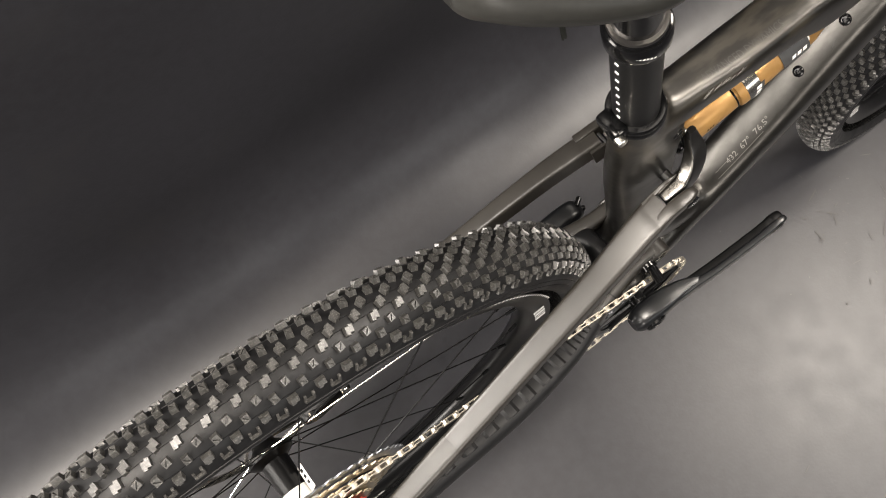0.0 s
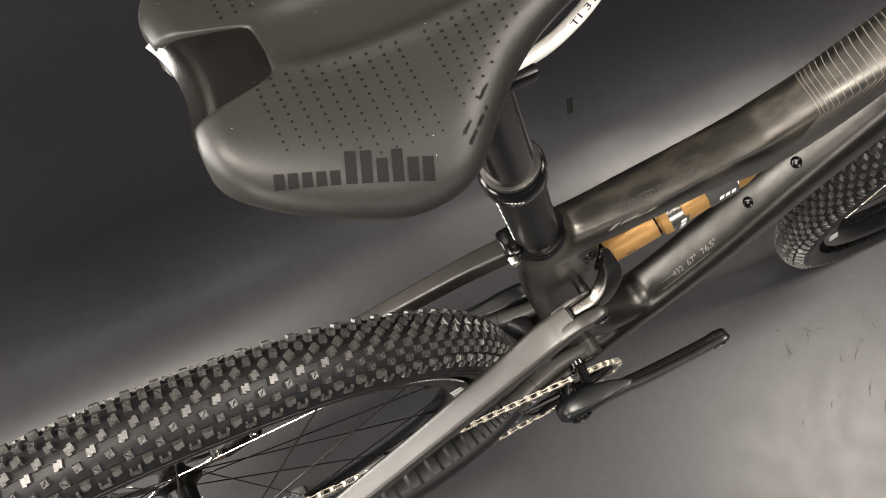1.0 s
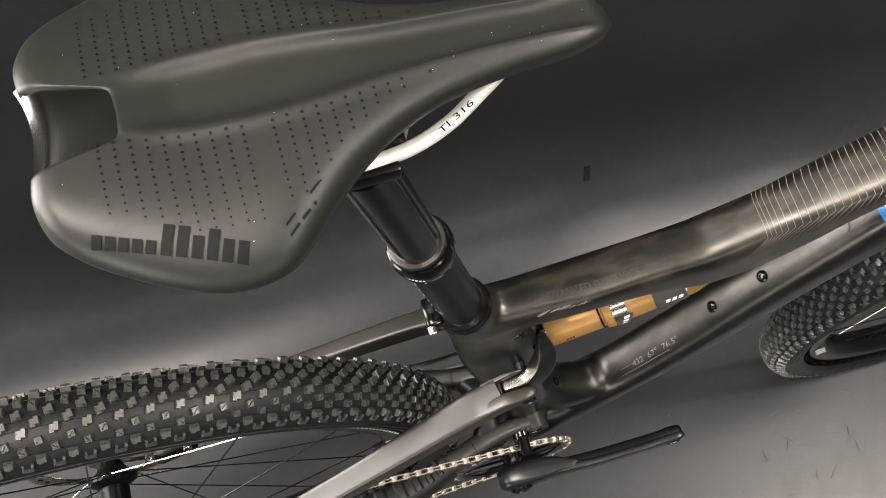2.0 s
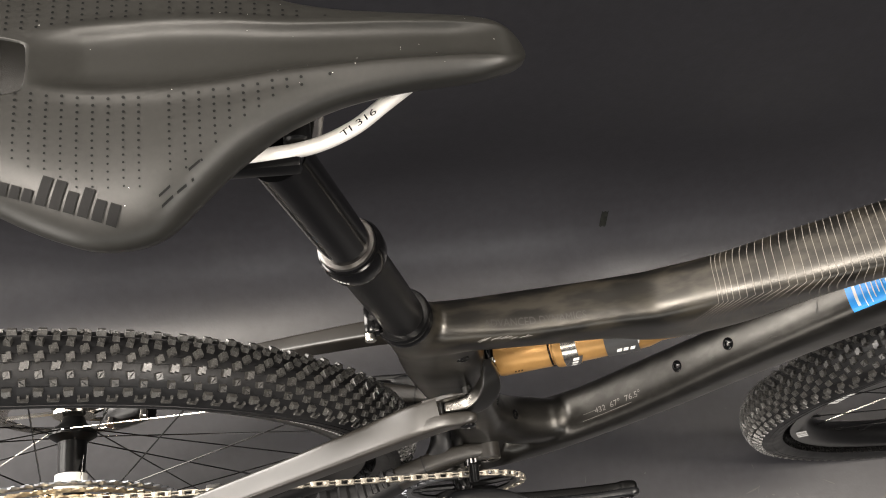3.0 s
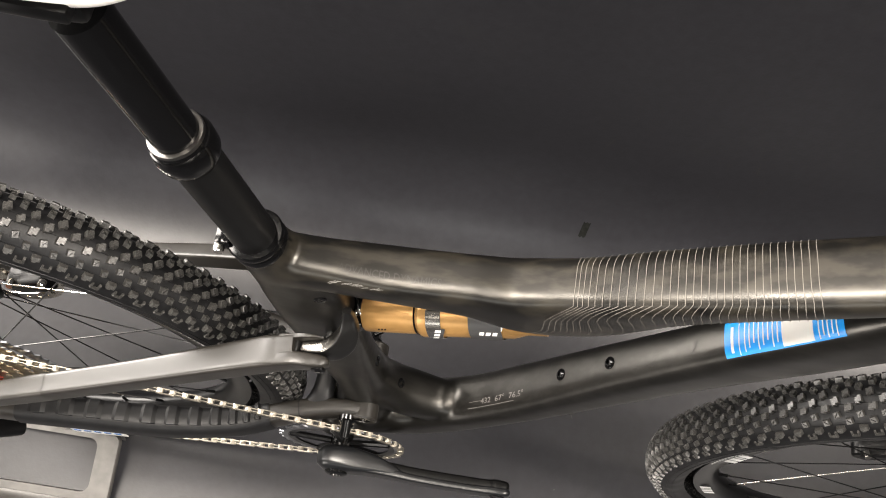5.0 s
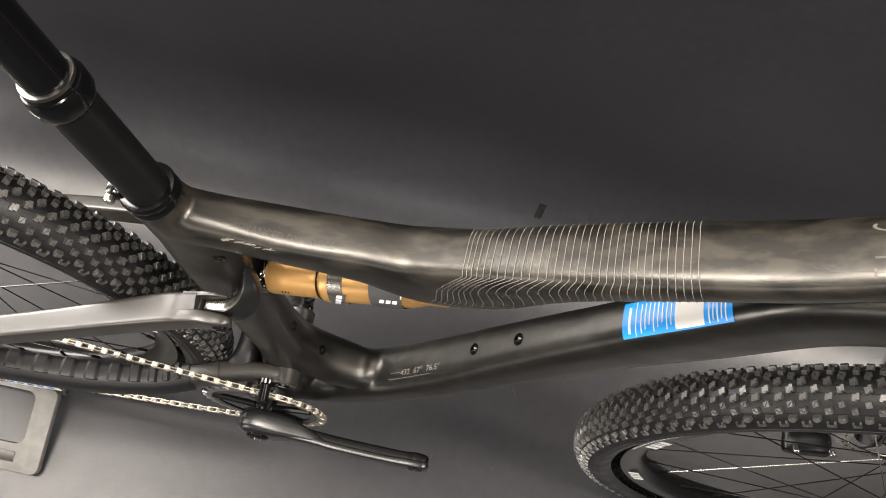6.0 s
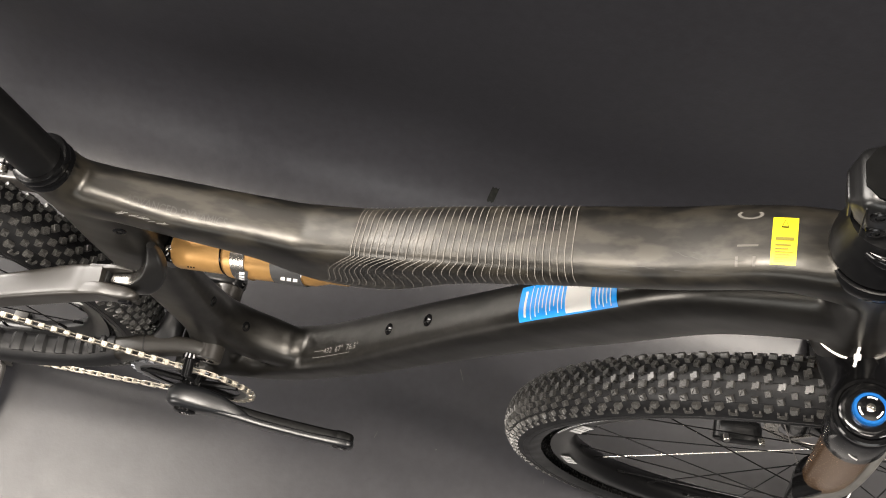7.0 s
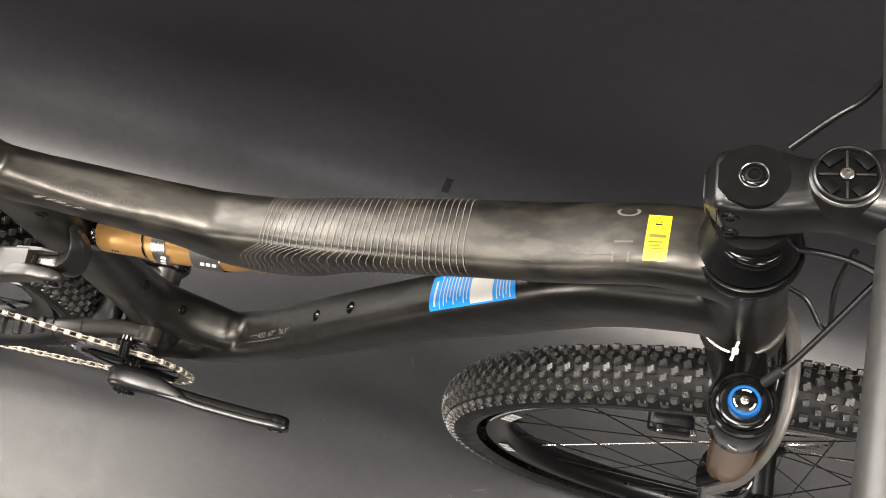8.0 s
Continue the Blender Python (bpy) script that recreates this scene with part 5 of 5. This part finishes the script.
part("angle_print", letters("432  67°  76.5°", 0.0042, lambda u, v: on_frame(DOWN.point(down_s(0.425) + (down_s(0.482) - down_s(0.425)) * u, 104 - v * 2300, 0), 0.0003)), GREY_INK, frame_ob)
for d_, z0, z1 in ((111, 0.408, 0.47), (98, 0.41, 0.43)):
    part("print_line", ribbon([DOWN.point(down_s(z0 + (z1 - z0) * i / 10), d_, 0) for i in range(11)], 0.0004), GREY_INK, frame_ob)
S0, S1 = down_s(0.686), down_s(0.7625)
blue = part("blue_sticker", bars([(0, 1, 0, 1)], lambda u, v: on_frame(DOWN.point(S0 + (S1 - S0) * u, 73 + 53 * v, 0), 0.0006), 16), BLUE_PAPER, bike, "bright blue paper sticker with white print on the down tube")
part("white_square", bars([(0.5, 0.76, 0.12, 0.92)], lambda u, v: on_frame(DOWN.point(S0 + (S1 - S0) * u, 73 + 53 * v, 0), 0.0009), 8), PAPER, blue)
for u0, u1, v0, v1 in [(0.06, 0.085, 0.2, 0.8), (0.13, 0.138, 0.05, 0.95)] + [(0.18 + 0.04 * k, 0.19 + 0.04 * k, 0.15, 0.85 - 0.14 * (k % 3)) for k in range(8)] + [(0.8 + 0.035 * k, 0.81 + 0.035 * k, 0.15, 0.9 - 0.12 * (k % 2)) for k in range(5)]:
    part("print_line", bars([(u0, u1, v0, v1)], lambda u, v: on_frame(DOWN.point(S0 + (S1 - S0) * u, 73 + 53 * v, 0), 0.0009), 4), WHITE_INK, blue)
YS0, YS1 = top_s(0.8035), top_s(0.8132)
yellow = part("yellow_sticker", bars([(0, 1, 0, 1)], lambda u, v: on_frame(TOP.point(YS0 + (YS1 - YS0) * u, 75.5 + 44.5 * v, 0), 0.0006), 12), YELLOW_PAPER, bike, "yellow warning sticker on the top tube")
def yellow_place(u, v):
    return on_frame(TOP.point(YS0 + (YS1 - YS0) * u, 75.5 + 44.5 * v, 0), 0.0013)


for k in range(8):
    part("print_line", bars([(0.16, 0.86 - 0.09 * (k % 3), 0.33 + 0.075 * k, 0.352 + 0.075 * k)], yellow_place, 8), OLIVE_INK, yellow)
for (u0, v0), (u1, v1) in (((0.36, 0.24), (0.5, 0.08)), ((0.5, 0.08), (0.64, 0.24)), ((0.64, 0.24), (0.36, 0.24))):
    q = bmesh.new()
    q.faces.new([q.verts.new(yellow_place(u, v)) for u, v in ((u0, v0), (u1, v1), (u1, v1 + 0.02), (u0, v0 + 0.02))])
    part("warning_triangle", q, INK, yellow)


def model_place(u, v):
    return on_frame(TOP.point(top_s(0.7895 + 0.0095 * u), 60 + 64 * v, 0), 0.0004)


arc_bm = grid_bm([[model_place(0.5 + r * math.cos(radians(a)), 0.16 + 0.55 * r * 0.4 * math.sin(radians(a))) for r in (0.42, 0.58)] for a in range(-40, 221, 20)])
part("model_shape", arc_bm, MODEL_INK, frame_ob, "pale printed open ring")
for u0, u1, v0, v1 in ((0.05, 0.95, 0.52, 0.545), (0.0, 0.12, 0.72, 1.0), (0.75, 0.87, 0.72, 1.0)):
    part("model_bar", bars([(u0, u1, v0, v1)], model_place, 4), MODEL_INK, frame_ob)
rnd_f = random.Random(21)
for z0, deg in ((0.553, 108), (0.562, 101), (0.607, 100), (0.612, 106), (0.622, 103), (0.655, 102), (0.66, 96), (0.59, 118)):
    a, l = rnd_f.uniform(-7, 7), rnd_f.uniform(0.003, 0.012)
    part("chalk_mark", ribbon([DOWN.point(down_s(z0 + l * i / 6), deg + a * i / 6 + rnd_f.uniform(-1, 1), 0) for i in range(7)], rnd_f.uniform(0.0004, 0.0009)), GHOST_INK, frame_ob)
for k in range(26):
    x0, l, d = 0.402 + rnd_f.uniform(0, 0.036), rnd_f.uniform(0.0015, 0.005), rnd_f.uniform(146, 160)
    part("scratch", ribbon([TOP.point(top_s(x0 + l * i / 4), d - 2.0 * i + rnd_f.uniform(-1.5, 1.5), 0) for i in range(5)], rnd_f.uniform(0.0003, 0.0007)), GREY_INK, frame_ob)
for k in range(9):
    x0, l, d = rnd_f.uniform(0.715, 0.785), rnd_f.uniform(0.006, 0.02), rnd_f.uniform(85, 140)
    part("scratch", ribbon([TOP.point(top_s(x0 + l * i / 5), d + rnd_f.uniform(-2, 2) + 1.2 * i, 0) for i in range(6)], rnd_f.uniform(0.0003, 0.0006)), GHOST_INK, frame_ob)
hub_label = part("hub_label", lathe((HUB_X, -0.022, AXLE), (HUB_X, 1, AXLE), [(0.0165, 0), (0.0158, 0.02)], 32, close=False), PAPER, rear_rim, "white paper label round the hub with a standing flag")
flag = grid_bm([[(HUB_X + 0.0135 + 0.006 * j / 4, -0.014 + 0.026 * i / 8, AXLE + 0.009 + 0.018 * j / 4 + 0.002 * math.sin(i * 0.5)) for j in range(5)] for i in range(9)])
part("label_flag", joined(flag), PAPER, hub_label)
for k in range(3):
    part("label_bar", block(0.0008, 0.0032, 0.006, 0, pose(HUB_X + 0.0163, -0.006 + 0.006 * k, AXLE + 0.0195, 0, 18, 0)), INK, hub_label)


def rim_bars(cx, cz, a0, spans, r0, r1, y, rim):
    """Pale bars printed along the flank of a rim."""
    for b0, b1 in spans:
        bm = grid_bm([[(cx + r * math.cos(radians(a0 + b0 + (b1 - b0) * i / 4)), y, cz + r * math.sin(radians(a0 + b0 + (b1 - b0) * i / 4))) for r in (r0, r1)] for i in range(5)])
        part("rim_mark", bm, WHITE_INK, rim, smooth=False)


for wheel_x, rim_ob, starts in ((0.0, rear_rim, (8, 100, 190, 280)), (WHEELBASE, front_rim, (170, 205, 260, 350))):
    for a0 in starts:
        rim_bars(wheel_x, AXLE, a0, [(0, 1.7), (2.2, 2.9), (3.4, 5.1), (5.6, 7.3)], 0.2965, 0.309, -0.0172, rim_ob)
    for k in range(26):
        rim_bars(wheel_x, AXLE, 150 + k * 1.15 if wheel_x else 20 + k * 1.15, [(0, 0.75)], 0.3165, 0.3185, -0.0195, rim_ob)
for k in range(8):
    z = 0.75 + 0.0115 * k
    c = Vector((seat_axis(z), 0, z))
    ux, uy = Vector((-0.996, -0.087, 0)), Vector((-0.087, 0.996, 0))
    part("scale_mark", bars([(-0.0014, 0.0014, 0, 0.0018)], lambda u, v: c + ux * 0.0170 + uy * u + Vector((0, 0, v)), 1), WHITE_INK, post)
cz = 0.8535
for a0 in range(206, 260, 6):
    part("collar_print", grid_bm([[Vector((seat_axis(cz), 0, cz)) + Vector((math.cos(radians(a)), math.sin(radians(a)), 0)) * 0.02015 + Vector((0, 0, dz)) for dz in (0.0006, 0.0022)] for a in (a0, a0 + 2, a0 + 4)]), WHITE_INK, post)

# marks on the wall and the floor
wall_ob, floor_ob = bpy.data.objects["wall_north"], bpy.data.objects["floor"]


def on_wall(x, z, off=0.0008):
    heights, depths = [p[1] for p in SWEEP], [p[0] for p in SWEEP]
    y0, y1 = (float(np.interp(z + d, heights, depths)) for d in (-0.002, 0.002))
    return Vector((x, (y0 + y1) / 2, z)) + Vector((0, -0.004, y1 - y0)).normalized() * off


part("tape_scrap", grid_bm([[on_wall(0.713 + 0.011 * i / 4 + 0.003 * j / 6, 0.077 + 0.022 * j / 6 - 0.002 * (i % 2)) for j in range(7)] for i in range(5)]), TAPE, wall_ob, "small scrap of dark tape", smooth=False)
for x0, z0, x1, z1, w in ((0.918, 0.257, 0.905, 0.306, 0.0012), (0.872, 0.265, 0.870, 0.285, 0.001), (0.935, 0.20, 0.945, 0.245, 0.001), (0.70, 0.27, 0.708, 0.30, 0.0016), (0.89, 0.19, 0.885, 0.215, 0.0009)):
    part("scratch", grid_bm([[on_wall(x0 + (x1 - x0) * i / 6 + (w * (0.5 - abs(i / 6 - 0.5)) * 2 + 0.0002) * s, z0 + (z1 - z0) * i / 6) for s in (-0.5, 0.5)] for i in range(7)]), SCUFF, wall_ob, smooth=False)
rnd = random.Random(7)
for k in range(70):
    x, y = (0.9 + rnd.gauss(0, 0.07), -0.12 + rnd.gauss(0, 0.06)) if k < 48 else (rnd.uniform(-0.1, 1.1), rnd.uniform(-0.4, 0.2))
    r, a = rnd.uniform(0.001, 0.0028), rnd.uniform(0, math.pi)
    l = r * rnd.choice((1.0, 1.2, 2.5, 5.0))
    w = Vector((math.cos(a), math.sin(a), 0))
    u = Vector((-w.y, w.x, 0))
    bm = bmesh.new()
    bm.faces.new([bm.verts.new(Vector((x, y, 0.0007)) + w * l * math.cos(q) * rnd.uniform(0.7, 1.1) + u * r * 0.5 * math.sin(q) * rnd.uniform(0.6, 1.1)) for q in np.arange(8) * math.pi / 4])
    part("scuff", bm, SCUFF, floor_ob, smooth=False)

# floor stand under the rear wheel
stand = tagged(new("bike_stand"), "low grey steel floor stand holding the rear wheel", "bike stand")
TILT = pose(0, -0.145, 0.003, 14, 0, 0) @ Matrix.Translation((0, 0.145, 0))


def rounded(x0, x1, y0, y1, r):
    """Outline of a rectangle with round corners."""
    out = []
    for cx, cy, a0 in ((x1 - r, y1 - r, 0), (x0 + r, y1 - r, 90), (x0 + r, y0 + r, 180), (x1 - r, y0 + r, 270)):
        out += [(cx + r * math.cos(radians(a0 + 15 * k)), cy + r * math.sin(radians(a0 + 15 * k))) for k in range(7)]
    return out


ramp = bmesh.new()
outer, inner = rounded(-0.14, 0.113, -0.147, -0.03, 0.010), rounded(-0.112, 0.084, -0.110, -0.038, 0.012)
rings = [[ramp.verts.new((x, y, z)) for x, y in o] for o, z in ((outer, 0.0), (outer, 0.0085), ([(x * 0.985 + 0.0002, y * 0.99 - 0.0008) for x, y in outer], 0.011), (inner, 0.011), (inner, 0.0))]
for lo, hi in zip(rings, rings[1:] + rings[:1]):
    for a in range(len(lo)):
        b = (a + 1) % len(lo)
        ramp.faces.new((lo[a], lo[b], hi[b], hi[a]))
bmesh.ops.recalc_face_normals(ramp, faces=ramp.faces)
ramp.transform(TILT)
part("side_frame", ramp, STAND_STEEL, stand, sharp=30)
strip = block(0.19, 0.014, 0.0012, 0.0004, pose(-0.018, -0.1275, 0.0112))
strip.transform(TILT)
part("dark_strip", strip, STAY_PAINT, stand, "dark worn strip along the rim")
for x in (-0.125, 0.098):
    part("upright_plate", prism([(x - 0.012, 0.0), (x + 0.012, 0.0), (x + 0.010, 0.05), (x - 0.010, 0.05)], -0.034, -0.031, 0.0008), STAND_STEEL, stand)
    part("cross_bar", block(0.02, 0.08, 0.012, 0.002, pose(x, 0.006, 0.007)), STAND_STEEL, stand)

# casings of the unseen lamps in the ceiling, the added fill panels among them
for px, py, sx, sy, watts, tint in PANELS:
    tagged(mesh_ob("ceiling_panel", block(sx + 0.06, sy + 0.06, 0.05, 0.004, pose(px, py, CEILING - 0.025)), LAMP_CASE, smooth=False), "unseen flat white ceiling light panel", "ceiling light", "ceiling light panels")

# tread blocks as pieces of the tyres
for tyre, near in PIECES:
    for kind, m in near:
        ob = new("tread_block", KNOBS[kind])
        ob.parent, ob.matrix_basis = tyre, m
